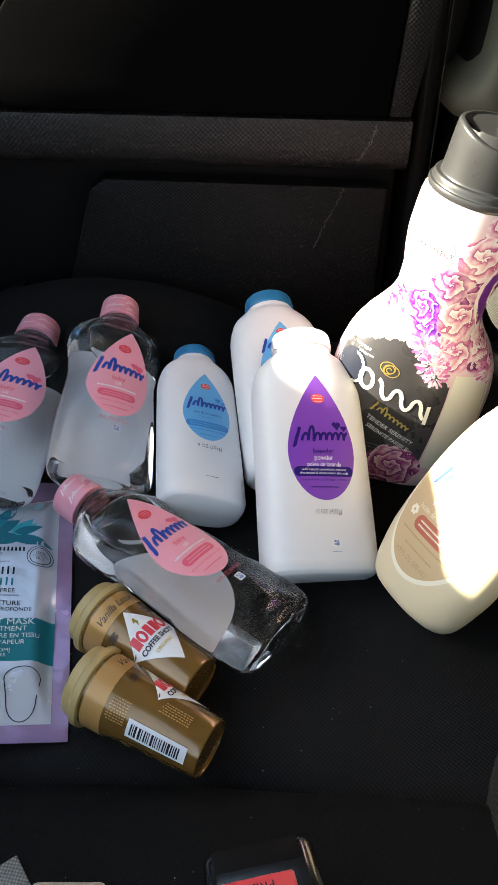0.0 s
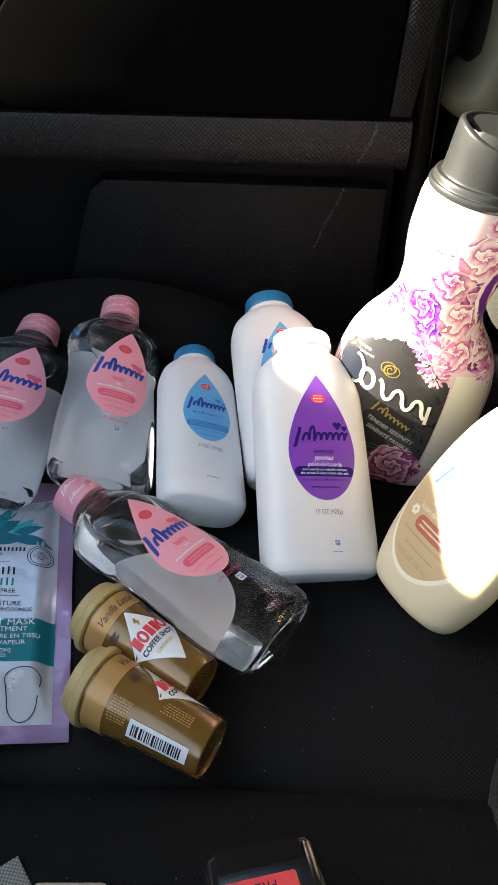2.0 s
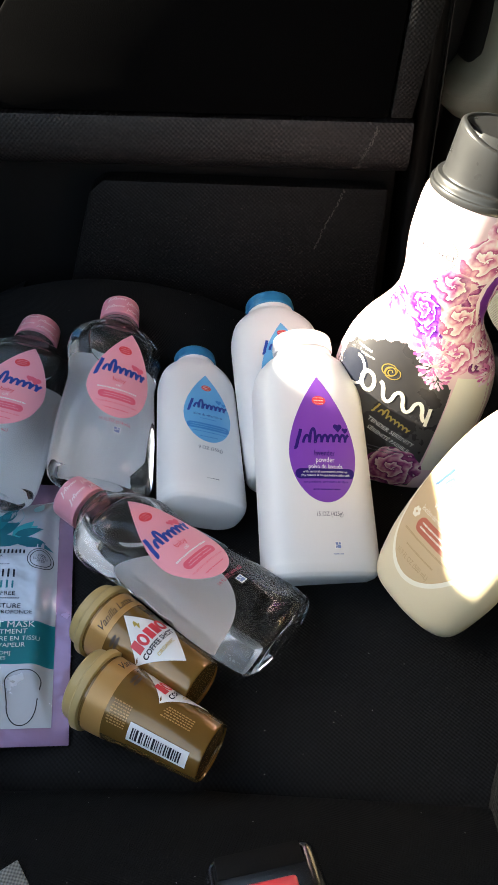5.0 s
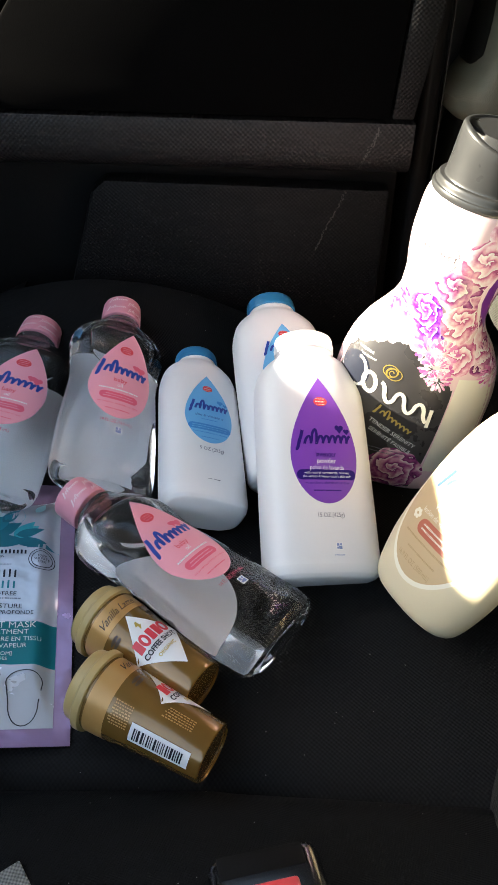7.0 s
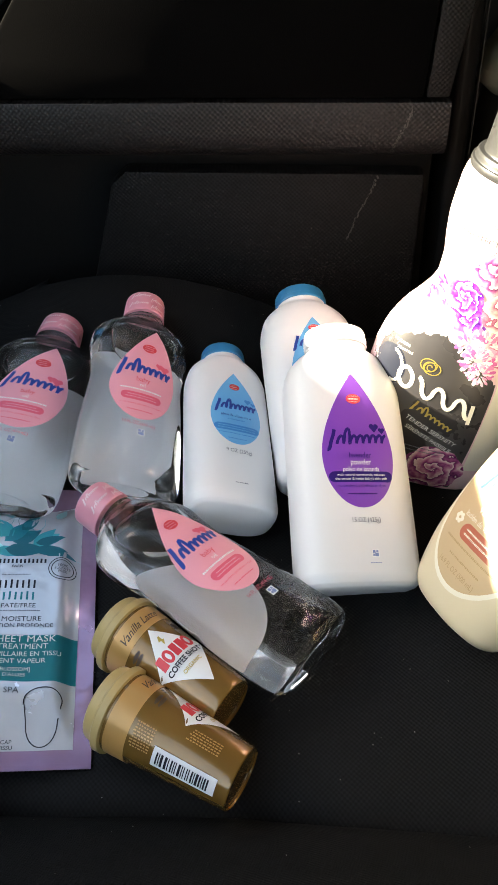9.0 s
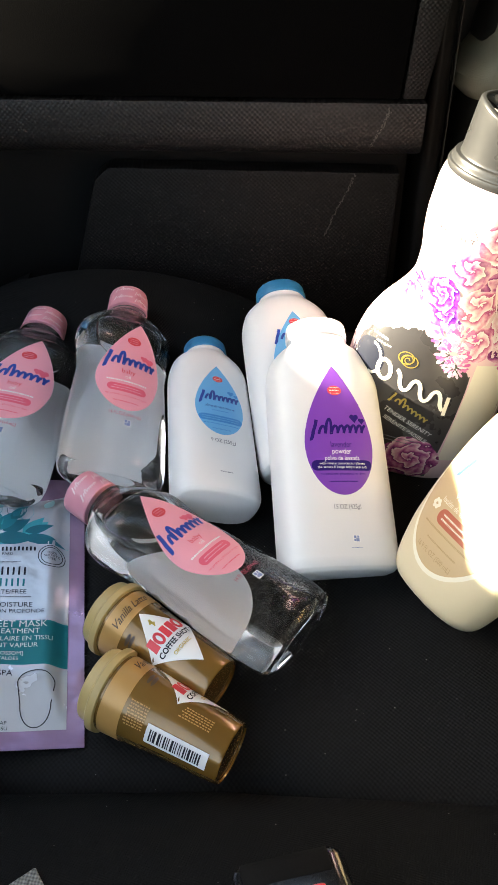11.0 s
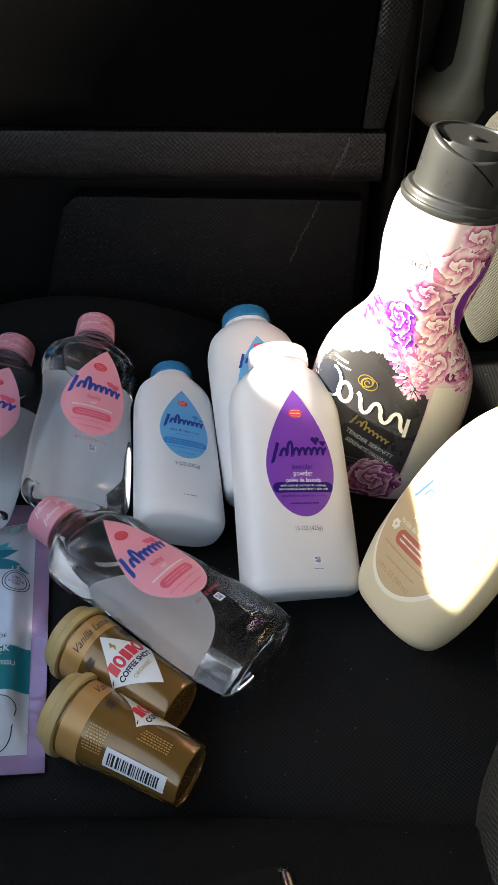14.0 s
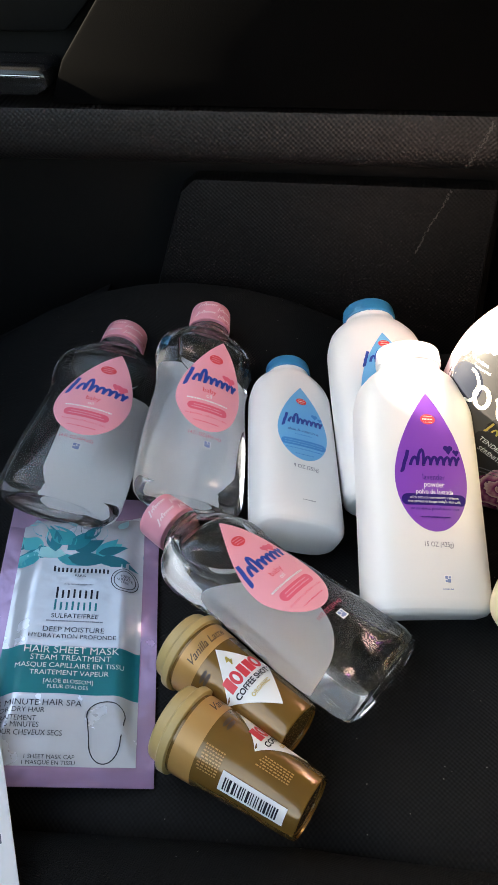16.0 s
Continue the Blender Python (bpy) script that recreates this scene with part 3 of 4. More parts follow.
def powder_bottle(m, size, cap_mat, label_mat, words, lab, big):
    w, h, d = size
    ob = thing("powder_bottle", m, lab, "bottle", "baby care bottles")
    f = powder_form(w, h, d)
    body = part("body", f.mesh(72), POWDER, ob)
    ra, rb = w * 0.262, d * 0.385
    cap = Form(smooth_rows([(0.928 * h, ra * 1.03, rb * 1.03, 2), (0.932 * h, ra * 1.05, rb * 1.05, 2), (0.960 * h, ra * 1.04, rb * 1.04, 2), (0.985 * h, ra * 1.02, rb * 1.02, 2), (0.997 * h, ra * 0.95, rb * 0.95, 2), (h, ra * 0.85, rb * 0.85, 2), (h * 1.0005, ra * 0.3, rb * 0.3, 2)], 26))
    c = part("cap", cap.mesh(48), cap_mat, ob)
    part("seam_ring", Form([(0.948 * h, ra * 1.055, rb * 1.055, 2), (0.951 * h, ra * 1.06, rb * 1.06, 2), (0.954 * h, ra * 1.055, rb * 1.055, 2)]).mesh(48, False), cap_mat, c)

    def on(o):
        return lambda x, z: f.front(x, z, 0.45 * o)
    top, bot = (0.775, 0.272) if big else (0.75, 0.315)
    sticker = part("label", sheet(drop_spans(bot * h, top * h, 0.295 * w), on(0.0004), 18), label_mat, ob, "teardrop label")
    zb, zm = (0.675, 0.505) if label_mat is PURPLE else (0.712, 0.615) if big else (0.66, 0.52)
    part("red_badge", sheet(disc_spans(0, zb * h, 0.062 * w, 0.019 * h), on(0.0008), 10), RED, sticker)
    part("badge_lines", bars([(0, (zb + 0.011) * h, 0.04 * w, 0.0015 * h), (0, zb * h, 0.045 * w, 0.003 * h), (0, (zb - 0.011) * h, 0.04 * w, 0.0015 * h)], on(0.0010)), CREAM, sticker)
    part("brand_mark", script_mark(0, zm * h, 0.56 * w, 0.060 * h, on(0.0010), 0.03), NAVY if label_mat is PURPLE else SCRIPT_BLUE, sticker, "dark blue script mark")
    part("hearts", join([heart(0.15 * w, (zm + 0.060) * h, 0.040 * w, on(0.0009)), heart(0.215 * w, (zm + 0.050) * h, 0.028 * w, on(0.0009))]), NAVY if big else MID_BLUE, sticker)
    for text, z, size, colour in words:
        part("wording", lettering(text, 0.01 * w, z * h, size * h, on(0.0011), stretch=0.8), colour, sticker if z > bot + 0.01 else body)
    if big:
        part("pill", sheet(pill_spans(0.005 * w, 0.383 * h, 0.262 * w, 0.020 * h), on(0.0008), 14), NAVY, sticker)
        if label_mat is PURPLE:
            part("wording", lettering("with natural cornstarch, relieves", 0.005 * w, 0.390 * h, 0.0135 * h, on(0.0011)), WHITE, sticker)
            part("wording", lettering("the senses & keeps baby's skin soft", 0.005 * w, 0.376 * h, 0.0135 * h, on(0.0011)), WHITE, sticker)
            part("wording", lettering("no parabens, phthalates or dyes", 0.005 * w, 0.351 * h, 0.0135 * h, on(0.0011)), NAVY, sticker)
        part("small_print", bars([(0, 0.322 * h, 0.12 * w, 0.003 * h)], on(0.0010)), NAVY, sticker)
        square_badge(0.06 * w, 0.112 * h, 0.030 * w, on(0.0010), BADGE_BLUE, body)
        part("small_print", bars([(0.06 * w, 0.080 * h, 0.045 * w, 0.0022 * h)], on(0.0005)), BADGE_BLUE, body)
    else:
        part("pill", sheet(pill_spans(0.0, 0.408 * h, 0.265 * w, 0.019 * h), on(0.0008), 14), MID_BLUE, sticker)
        part("small_print", bars([(0, 0.456 * h, 0.10 * w, 0.003 * h), (0, 0.374 * h, 0.21 * w, 0.003 * h), (0, 0.345 * h, 0.11 * w, 0.003 * h)], on(0.0010)), MID_BLUE, sticker)
        part("wording", lettering("aloe & vitamin e", 0.0, 0.480 * h, 0.022 * h, on(0.0010)), SCRIPT_BLUE, sticker)
        part("small_print", bars([(0, 0.414 * h, 0.22 * w, 0.003 * h), (0, 0.401 * h, 0.22 * w, 0.003 * h)], on(0.0011)), BLUE, sticker)
        part("small_print", bars([(0.02 * w, 0.105 * h, 0.075 * w, 0.0028 * h)], on(0.0005)), GREY_PRINT, body)
    return ob


def oil_bottle(m, size, lab, shift=0.0, wide=0.0):
    w, h, d = size
    ob = thing("oil_bottle", m, lab, "bottle", "baby care bottles")
    a, b = w / 2, d / 2
    f = Form(smooth_rows([(0.024 * h, a * 0.20, b * 0.15, 2.08), (0.020 * h, a * 0.45, b * 0.40, 2.1), (0.004 * h, a * 0.66, b * 0.60, 2.12), (0, a * 0.74, b * 0.68, 2.12), (0.008 * h, a * 0.87, b * 0.82, 2.12), (0.03 * h, a * 0.965, b * 0.94, 2.12), (0.08 * h, a * 1.0, b * 1.0, 2.12), (0.25 * h, a * 0.985, b * 1.0, 2.1), (0.42 * h, a * 0.925, b * 0.99, 2.08),
                          (0.54 * h, a * 0.885, b * 0.96, 2.1), (0.61 * h, a * 0.925, b * 0.96, 2.08), (0.69 * h, a * 0.985, b * 0.98, 2.1), (0.76 * h, a * 0.945, b * 0.93, 2.05), (0.82 * h, a * 0.74, b * 0.80, 2), (0.855 * h, a * 0.49, b * 0.67, 2), (0.872 * h, a * 0.36, b * 0.60, 2), (0.90 * h, a * 0.345, b * 0.60, 2)], 70))
    body = part("body", f.mesh(72), OIL, ob, "clear plastic body full of clear oil")
    # the air left above the oil, lying under the front of the shoulder
    air = Form(smooth_rows([(0.56 * h, a * 0.03, b * 0.03, 2), (0.58 * h, a * 0.34, b * 0.16, 2), (0.66 * h, a * 0.62, b * 0.26, 2), (0.74 * h, a * 0.66, b * 0.30, 2), (0.80 * h, a * 0.50, b * 0.28, 2), (0.85 * h, a * 0.30, b * 0.26, 2), (0.88 * h, a * 0.10, b * 0.10, 2)], 30)).mesh(40)
    for v in air.verts:
        v.co.y -= b * 0.52 * min(1.0, (0.90 * h - v.co.z) / (0.12 * h))
    bmesh.ops.reverse_faces(air, faces=air.faces[:])
    body.visible_shadow = False
    part("air_bubble", air, AIR, ob, "air pocket above the oil").visible_shadow = False
    r = w * 0.20
    part("neck_ring", Form(smooth_rows([(0.868 * h, r * 0.95, r * 0.95, 2), (0.872 * h, r * 1.02, r * 1.02, 2), (0.878 * h, r * 0.95, r * 0.95, 2)], 8)).mesh(40), OIL, ob)
    cf = Form(smooth_rows([(0.890 * h, r * 1.0, r * 1.0, 2), (0.893 * h, r * 1.03, r * 1.03, 2), (0.985 * h, r * 0.985, r * 0.985, 2), (0.996 * h, r * 0.95, r * 0.95, 2), (h, r * 0.86, r * 0.86, 2), (1.0005 * h, r * 0.2, r * 0.2, 2)], 26))
    cap = part("cap", cf.mesh(48), CAP_PINK, ob, "pink wrapped screw cap")

    def onc(x, z):
        return cf.front(x, z, 0.0004)
    marks = [script_mark(dx * r, z * h, 0.95 * r, 0.018 * h, onc) for dx, z in ((-0.45, 0.965), (0.42, 0.945), (-0.5, 0.918), (0.45, 0.905))]
    part("cap_marks", join(marks), PINK_PALE, cap)

    def on(o):
        return lambda x, z: f.front(x, z, 0.45 * o)
    sticker = part("label", sheet(drop_spans(0.285 * h, 0.755 * h, 0.305 * w, 0.12 * w), on(0.0005), 18), PINK, ob, "pink teardrop label")
    part("red_badge", sheet(disc_spans(0.03 * w, 0.650 * h, 0.068 * w, 0.021 * h), on(0.0009), 10), RED, sticker)
    part("badge_lines", bars([(0.03 * w, z * h, 0.045 * w, 0.002 * h) for z in (0.640, 0.650, 0.660)], on(0.0011)), PINK, sticker)
    part("brand_mark", script_mark(0.01 * w, 0.515 * h, 0.58 * w, 0.070 * h, on(0.0011), -0.02), SCRIPT_BLUE, sticker, "dark blue script mark")
    part("hearts", join([heart(0.145 * w, 0.573 * h, 0.036 * w, on(0.0009)), heart(0.20 * w, 0.566 * h, 0.046 * w, on(0.0009))]), ROSE, sticker)
    part("wording", lettering("baby", 0.0, 0.480 * h, 0.032 * h, on(0.0011)), RED, sticker)
    part("wording", lettering("oil", 0.0, 0.452 * h, 0.026 * h, on(0.0011)), WHITE, sticker)
    part("small_print", bars([(0, 0.428 * h, 0.20 * w, 0.0045 * h)], on(0.0011)), WHITE, sticker)
    part("pill", sheet(pill_spans(0.0, 0.392 * h, 0.19 * w, 0.019 * h), on(0.0009), 12), ROSE, sticker)
    part("small_print", bars([(0, 0.398 * h, 0.13 * w, 0.003 * h), (0, 0.386 * h, 0.15 * w, 0.003 * h)], on(0.0012)), PINK, sticker)
    part("small_print", bars([(0, 0.325 * h, 0.12 * w, 0.003 * h)], on(0.0011)), ROSE, sticker)
    part("wording", lettering("no parabens, phthalates or dyes", 0, 0.355 * h, 0.0135 * h, on(0.0011)), ROSE, sticker)
    part("wording", lettering("14 FL OZ (414 mL)", 0.0, 0.262 * h, 0.023 * h, on(0.0018), stretch=0.75), ROSE, body)
    square_badge(0.03 * w, 0.222 * h, 0.036 * w, on(0.0020), BADGE_BLUE, body)
    # white label on the back, seen through the oil
    if wide:                            # a broad label with rounded corners
        spans = []
        for t in np.linspace(0, 1, 26):
            e = wide * w * (1 - 0.30 * max(0, abs(2 * t - 1) - 0.72) ** 2 / 0.0784)
            spans.append(((0.125 + 0.58 * t) * h, shift * w - e, shift * w + e))
    else:
        spans = [(z, x0 + shift * w, x1 + shift * w) for z, x0, x1 in drop_spans(0.17 * h, 0.70 * h, 0.375 * w)]
    part("back_label", sheet(spans, lambda x, z: f.back(x, z, -0.0005), 18), BACK_LABEL, ob, "white back label")
    return ob


def lotion_bottle(m, size):
    w, h, d = size
    ob = thing("lotion_bottle", m, "cream plastic lotion bottle with beige oval label, half in sun", "bottle", "baby care bottles")
    a, b = w / 2, d / 2
    f = Form(smooth_rows([(0, a * 0.55, b * 0.60, 2.3), (0.008 * h, a * 0.68, b * 0.74, 2.3), (0.04 * h, a * 0.80, b * 0.86, 2.3), (0.12 * h, a * 0.90, b * 0.95, 2.3), (0.24 * h, a * 0.98, b, 2.3), (0.36 * h, a, b, 2.3), (0.52 * h, a * 0.97, b, 2.3), (0.68 * h, a * 0.88, b * 0.97, 2.2),
                          (0.80 * h, a * 0.72, b * 0.88, 2.1), (0.88 * h, a * 0.55, b * 0.72, 2), (0.93 * h, a * 0.40, b * 0.62, 2)], 60))
    body = part("body", f.mesh(72), LOTION, ob)
    part("cap", Form(smooth_rows([(0.925 * h, a * 0.44, b * 0.70, 2), (0.93 * h, a * 0.46, b * 0.74, 2), (1.03 * h, a * 0.45, b * 0.72, 2), (1.05 * h, a * 0.40, b * 0.66, 2), (1.052 * h, a * 0.1, b * 0.1, 2)], 24)).mesh(48), LOTION, ob)

    def on(o):
        return lambda x, z: f.front(x, z, 0.45 * o)
    part("label_rim", sheet(disc_spans(0, 0.425 * h, 0.430 * w, 0.325 * h, 26), on(0.0003), 18), LOTION_RIM, ob)
    st = part("label", sheet(disc_spans(0, 0.425 * h, 0.405 * w, 0.307 * h, 26), on(0.0007), 18), LOTION_LABEL, ob, "beige oval label")
    part("brand_mark", script_mark(0, 0.470 * h, 0.58 * w, 0.07 * h, on(0.0011)), SCRIPT_BLUE, st, "dark blue script mark")
    part("wording", lettering("vanilla oat", 0.02 * w, 0.392 * h, 0.042 * h, on(0.0011)), CREAM, st)
    part("wording", lettering("loción de vainilla y avena", 0.02 * w, 0.350 * h, 0.030 * h, on(0.0011), stretch=0.85), CREAM, st)
    part("pill", sheet(pill_spans(0.05 * w, 0.298 * h, 0.22 * w, 0.030 * h), on(0.0010), 14), BROWN_RED, st)
    part("small_print", bars([(0.05 * w, 0.307 * h, 0.17 * w, 0.0045 * h), (0.05 * w, 0.289 * h, 0.17 * w, 0.0045 * h)], on(0.0013)), CREAM, st)
    fl = [sheet(disc_spans(-0.24 * w + 0.028 * w * math.cos(q), 0.318 * h + 0.013 * h * math.sin(q), 0.016 * w, 0.009 * h, 6), lambda x, z, q=q: f.front(x, z, 0.0006 + 0.00001 * q), 5) for q in np.linspace(0, 2 * math.pi, 7)[:-1]]
    part("flower", join(fl), CREAM, st)
    part("small_print", bars([(0.02 * w, 0.248 * h, 0.26 * w, 0.0045 * h), (0.02 * w, 0.208 * h, 0.15 * w, 0.004 * h)], on(0.0011)), TAN, st)
    part("wording", lettering("16.9 FL OZ (500 mL)", 0.0, 0.168 * h, 0.028 * h, on(0.0011), stretch=0.8), TAN, st)
    return ob


def softener_bottle(m):
    ob = thing("fabric_softener_bottle", m, "tall curvy softener bottle with floral print and charcoal cap", "bottle")
    k = 0.957
    f = Form(smooth_rows([(z * k, a, b, e) for z, a, b, e in ((0, 0.048, 0.030, 2.6), (0.006, 0.055, 0.037, 2.6), (0.03, 0.061, 0.040, 2.6), (0.08, 0.0655, 0.041, 2.6), (0.105, 0.0650, 0.041, 2.5), (0.128, 0.0615, 0.040, 2.4), (0.148, 0.0535, 0.0385, 2.2), (0.162, 0.0442, 0.0365, 2.1), (0.173, 0.0382, 0.0350, 2), (0.184, 0.0352, 0.0342, 2),
                                                              (0.197, 0.0355, 0.0342, 2), (0.215, 0.0385, 0.0352, 2), (0.235, 0.0405, 0.0368, 2), (0.256, 0.0402, 0.0370, 2), (0.265, 0.0390, 0.0366, 2), (0.270, 0.0372, 0.0355, 2))], 80))
    body = part("body", f.mesh(80), FILM_WHITE, ob, "bottle in pale pink floral film")
    c = Form(smooth_rows([(0.2675 * k + (z - 0.250) * k * 0.70, a, b, 2) for z, a, b in ((0.250, 0.0360, 0.0350), (0.2515, 0.0378, 0.0368), (0.255, 0.0382, 0.0372), (0.2585, 0.0378, 0.0368), (0.2592, 0.0364, 0.0354), (0.264, 0.0358, 0.0348), (0.2665, 0.0350, 0.0340), (0.267, 0.0318, 0.0310), (0.2695, 0.0314, 0.0306), (0.318, 0.0302, 0.0297), (0.321, 0.0290, 0.0285), (0.3215, 0.0268, 0.0263), (0.309, 0.0255, 0.0250), (0.3085, 0.004, 0.004))], 70))
    shell = c.mesh(112)
    rim, foot = 0.2675 * k + 0.0715 * k * 0.70, 0.2850

    def dip(turn):
        """How far the rim sinks: a lip that falls from its peak to the front, then climbs to a second peak."""
        u = math.degrees(turn) % 360 - 180
        return 0.0085 * (smoothstep(5, 95, u) if u < 95 else 1 - smoothstep(95, 185, u) ** 0.8) if 0 < u < 180 else 0.0
    for v in shell.verts:
        if v.co.z > foot and math.hypot(v.co.x, v.co.y) > 0.0262:
            v.co.z = foot + (v.co.z - foot) * (1 - dip(math.atan2(v.co.y, v.co.x)) / (rim - foot))
    cap = part("cap", shell, CAP_GREY, ob, "charcoal plastic dosing cap")
    # flat leaf of the top that sweeps round to the second peak
    tab = bmesh.new()
    outer, inner = [], []
    for u in np.linspace(88, 205, 22):
        q, t = radians(180 + u), (u - 88) / 117
        rr = 0.0268 - 0.0125 * math.sin(math.pi * t ** 0.7)
        z = rim - 0.0008 - dip(q)
        outer.append([tab.verts.new((0.0272 * math.cos(q), 0.0267 * math.sin(q), z - e)) for e in (0, 0.006)])
        inner.append([tab.verts.new((rr * math.cos(q), rr * math.sin(q), z - 0.0006 - e)) for e in (0, 0.006)])
    for a, b, c2, d in zip(outer, outer[1:], inner, inner[1:]):
        tab.faces.new((a[0], b[0], d[0], c2[0]))
        tab.faces.new((c2[0], d[0], d[1], c2[1]))
        tab.faces.new((a[1], c2[1], d[1], b[1]))
        tab.faces.new((a[0], a[1], b[1], b[0]))
    bmesh.ops.recalc_face_normals(tab, faces=tab.faces[:])
    part("raised_top", tab, CAP_GREY, cap)
    plate = bmesh.new()
    edge = [(0.0262 * math.cos(q), 0.0257 * math.sin(q)) for q in np.linspace(radians(-25), radians(172), 26)]
    front_edge = [(-0.0250 + 0.0480 * t, 0.0030 - 0.0150 * math.sin(math.pi * t ** 0.9) - 0.0135 * t) for t in np.linspace(0.06, 0.94, 14)]
    f0 = plate.faces.new([plate.verts.new((x, y, rim - 0.0100)) for x, y in edge + front_edge])
    for v in bmesh.ops.extrude_face_region(plate, geom=[f0])["geom"]:
        if isinstance(v, bmesh.types.BMVert):
            v.co.z = rim - 0.0012 - 0.0022 * smoothstep(0.010, -0.012, v.co.y)
    bmesh.ops.recalc_face_normals(plate, faces=plate.faces[:])
    part("top_plate", plate, CAP_GREY, cap)
    part("pour_nub", Form([(rim - 0.004, 0.004, 0.004, 2), (rim - 0.0010, 0.0036, 0.0036, 2), (rim - 0.0004, 0.002, 0.002, 2)]).mesh(20), CAP_GREY, cap)
    part("swirl_groove", ribbon([(-0.006 + 0.024 * t, rim - 0.0075 - 0.0150 * t ** 1.4) for t in np.linspace(0, 1, 16)], 0.0006, lambda x, z: c.front(x, z, 0.0003)), BLACK, cap)

    def on(o):
        return lambda x, z: f.front(x, z, 0.45 * o)
    # charcoal field under a slanting edge
    def top_edge(x):
        return float(np.interp(x, (-0.066, -0.057, -0.046, -0.029, -0.005, 0.026), (0.124, 0.1315, 0.139, 0.146, 0.140, 0.117))) + 0.0011 * math.sin(x * 700) + 0.0007 * math.sin(x * 1730)
    bm = bmesh.new()
    cols = []
    for i in range(61):
        u = -0.985 + (0.40 + 0.985) * i / 60
        hi = top_edge(u * 0.065)
        col = []
        for j in range(25):
            z = 0.004 + (hi - 0.004) * j / 24
            x = u * f.at(z)[0]
            col.append(bm.verts.new((x, f.front(x, z, 0.00018), z)))
        cols.append(col)
    for a, b in zip(cols, cols[1:]):
        for j in range(24):
            bm.faces.new((a[j], b[j], b[j + 1], a[j + 1]))
    field = part("dark_field", bm, FILM_BLACK, ob, "charcoal printed field")
    # cream sheet over the pink film paints in bounced light and glare
    pale = [(z, 0.0270, 0.965 * f.at(z)[0]) for z in np.linspace(0.030, 0.128, 22)]
    part("pale_side", sheet(pale, on(0.0004), 10), CREAM, body, "cream patch painted for bounced light")
    # printed flowers, each laid round its own middle
    rnd = random.Random(4)

    def laid(name, bm, tone, cx, cz):
        """A print whose origin is the middle of its flower."""
        mid = Vector((cx, f.front(cx, cz), cz))
        for v in bm.verts:
            v.co -= mid
        ob_ = part(name, bm, tone, body)
        ob_.location = mid
        return ob_

    def keep(x, z):
        lim = f.at(z)[0] * 0.99
        return min(lim, max(-lim, x))

    def bloom(cx, cz, r, o, lobes):
        bm = bmesh.new()
        ph, n, rings = rnd.uniform(0, 6), 54, 7
        grid = []
        for j in range(1, rings + 1):
            ring = []
            for i in range(n):
                a = 2 * math.pi * i / n
                e = r * j / rings * (1 + 0.10 * abs(math.sin(lobes * a / 2 + ph)) + 0.05 * math.sin(3 * a + ph) + 0.025 * math.sin(11 * a + 2 * ph))
                x, z = cx + e * math.cos(a), cz + e * math.sin(a)
                x = keep(x, z)
                ring.append(bm.verts.new((x, f.front(x, z, o), z)))
            grid.append(ring)
        bm.faces.new(grid[0])
        for a, b in zip(grid, grid[1:]):
            for i in range(n):
                bm.faces.new((a[i], a[(i + 1) % n], b[(i + 1) % n], b[i]))
        return bm

    def spray(cx, cz, r, o):
        """A ragged flower of many narrow petals."""
        out = []
        for k2 in range(4):
            rr, count = r * (1 - 0.22 * k2), 17 - 3 * k2
            for q in range(count):
                a = 2 * math.pi * (q + rnd.uniform(-0.3, 0.3)) / count
                ln, wd = rr * rnd.uniform(0.40, 0.62), rr * rnd.uniform(0.085, 0.15)
                bm = bmesh.new()
                vs = []
                for u, w in ((0, 0), (0.35, 0.8), (0.75, 1), (0.95, 0.6), (1.0, 0), (0.93, -0.6), (0.75, -1), (0.35, -0.8)):
                    px, pz = rr * 0.45 + u * ln, w * wd
                    x, z = cx + px * math.cos(a) - pz * math.sin(a), cz + px * math.sin(a) + pz * math.cos(a)
                    x = keep(x, z)
                    vs.append(bm.verts.new((x, f.front(x, z, o + 0.00003 * k2 + 0.0000015 * q), z)))
                bm.faces.new(vs)
                out.append(bm)
        return join(out)
    for cx, cz, r, o, lobes, tone in ((0.046, 0.146, 0.015, 0.00030, 5, DUSKY_ROSE), (0.0415, 0.158, 0.014, 0.00033, 6, PALE_ROSE), (0.020, 0.246, 0.0125, 0.00034, 6, PALE_ROSE), (0.026, 0.222, 0.017, 0.00036, 5, DUSKY_ROSE),
                                      (0.028, 0.190, 0.018, 0.00038, 5, DUSKY_ROSE), (0.0132, 0.224, 0.016, 0.00042, 7, PALE_ROSE), (-0.002, 0.200, 0.013, 0.00044, 5, DUSKY_ROSE), (0.0125, 0.174, 0.015, 0.00047, 6, PALE_ROSE),
                                      (0.020, 0.145, 0.014, 0.00045, 6, PALE_ROSE), (-0.008, 0.162, 0.011, 0.00046, 5, PURPLE_ROSE), (-0.0156, 0.1756, 0.0125, 0.00050, 6, PURPLE_ROSE), (-0.0350, 0.1700, 0.0105, 0.00040, 5, PURPLE_ROSE), (0.004, 0.026, 0.022, 0.00040, 7, DUSKY_ROSE)):
        laid("rose_print", bloom(cx, cz, r, o, lobes), tone, cx, cz)
    for cx, cz, r, o in ((-0.003, 0.146, 0.013, 0.00052), (0.008, 0.148, 0.014, 0.00056), (0.006, 0.134, 0.014, 0.00060), (0.011, 0.124, 0.011, 0.00064), (0.053, 0.131, 0.012, 0.00040)):
        laid("petal_print", spray(cx, cz, r, o), PINK_PETALS, cx, cz)
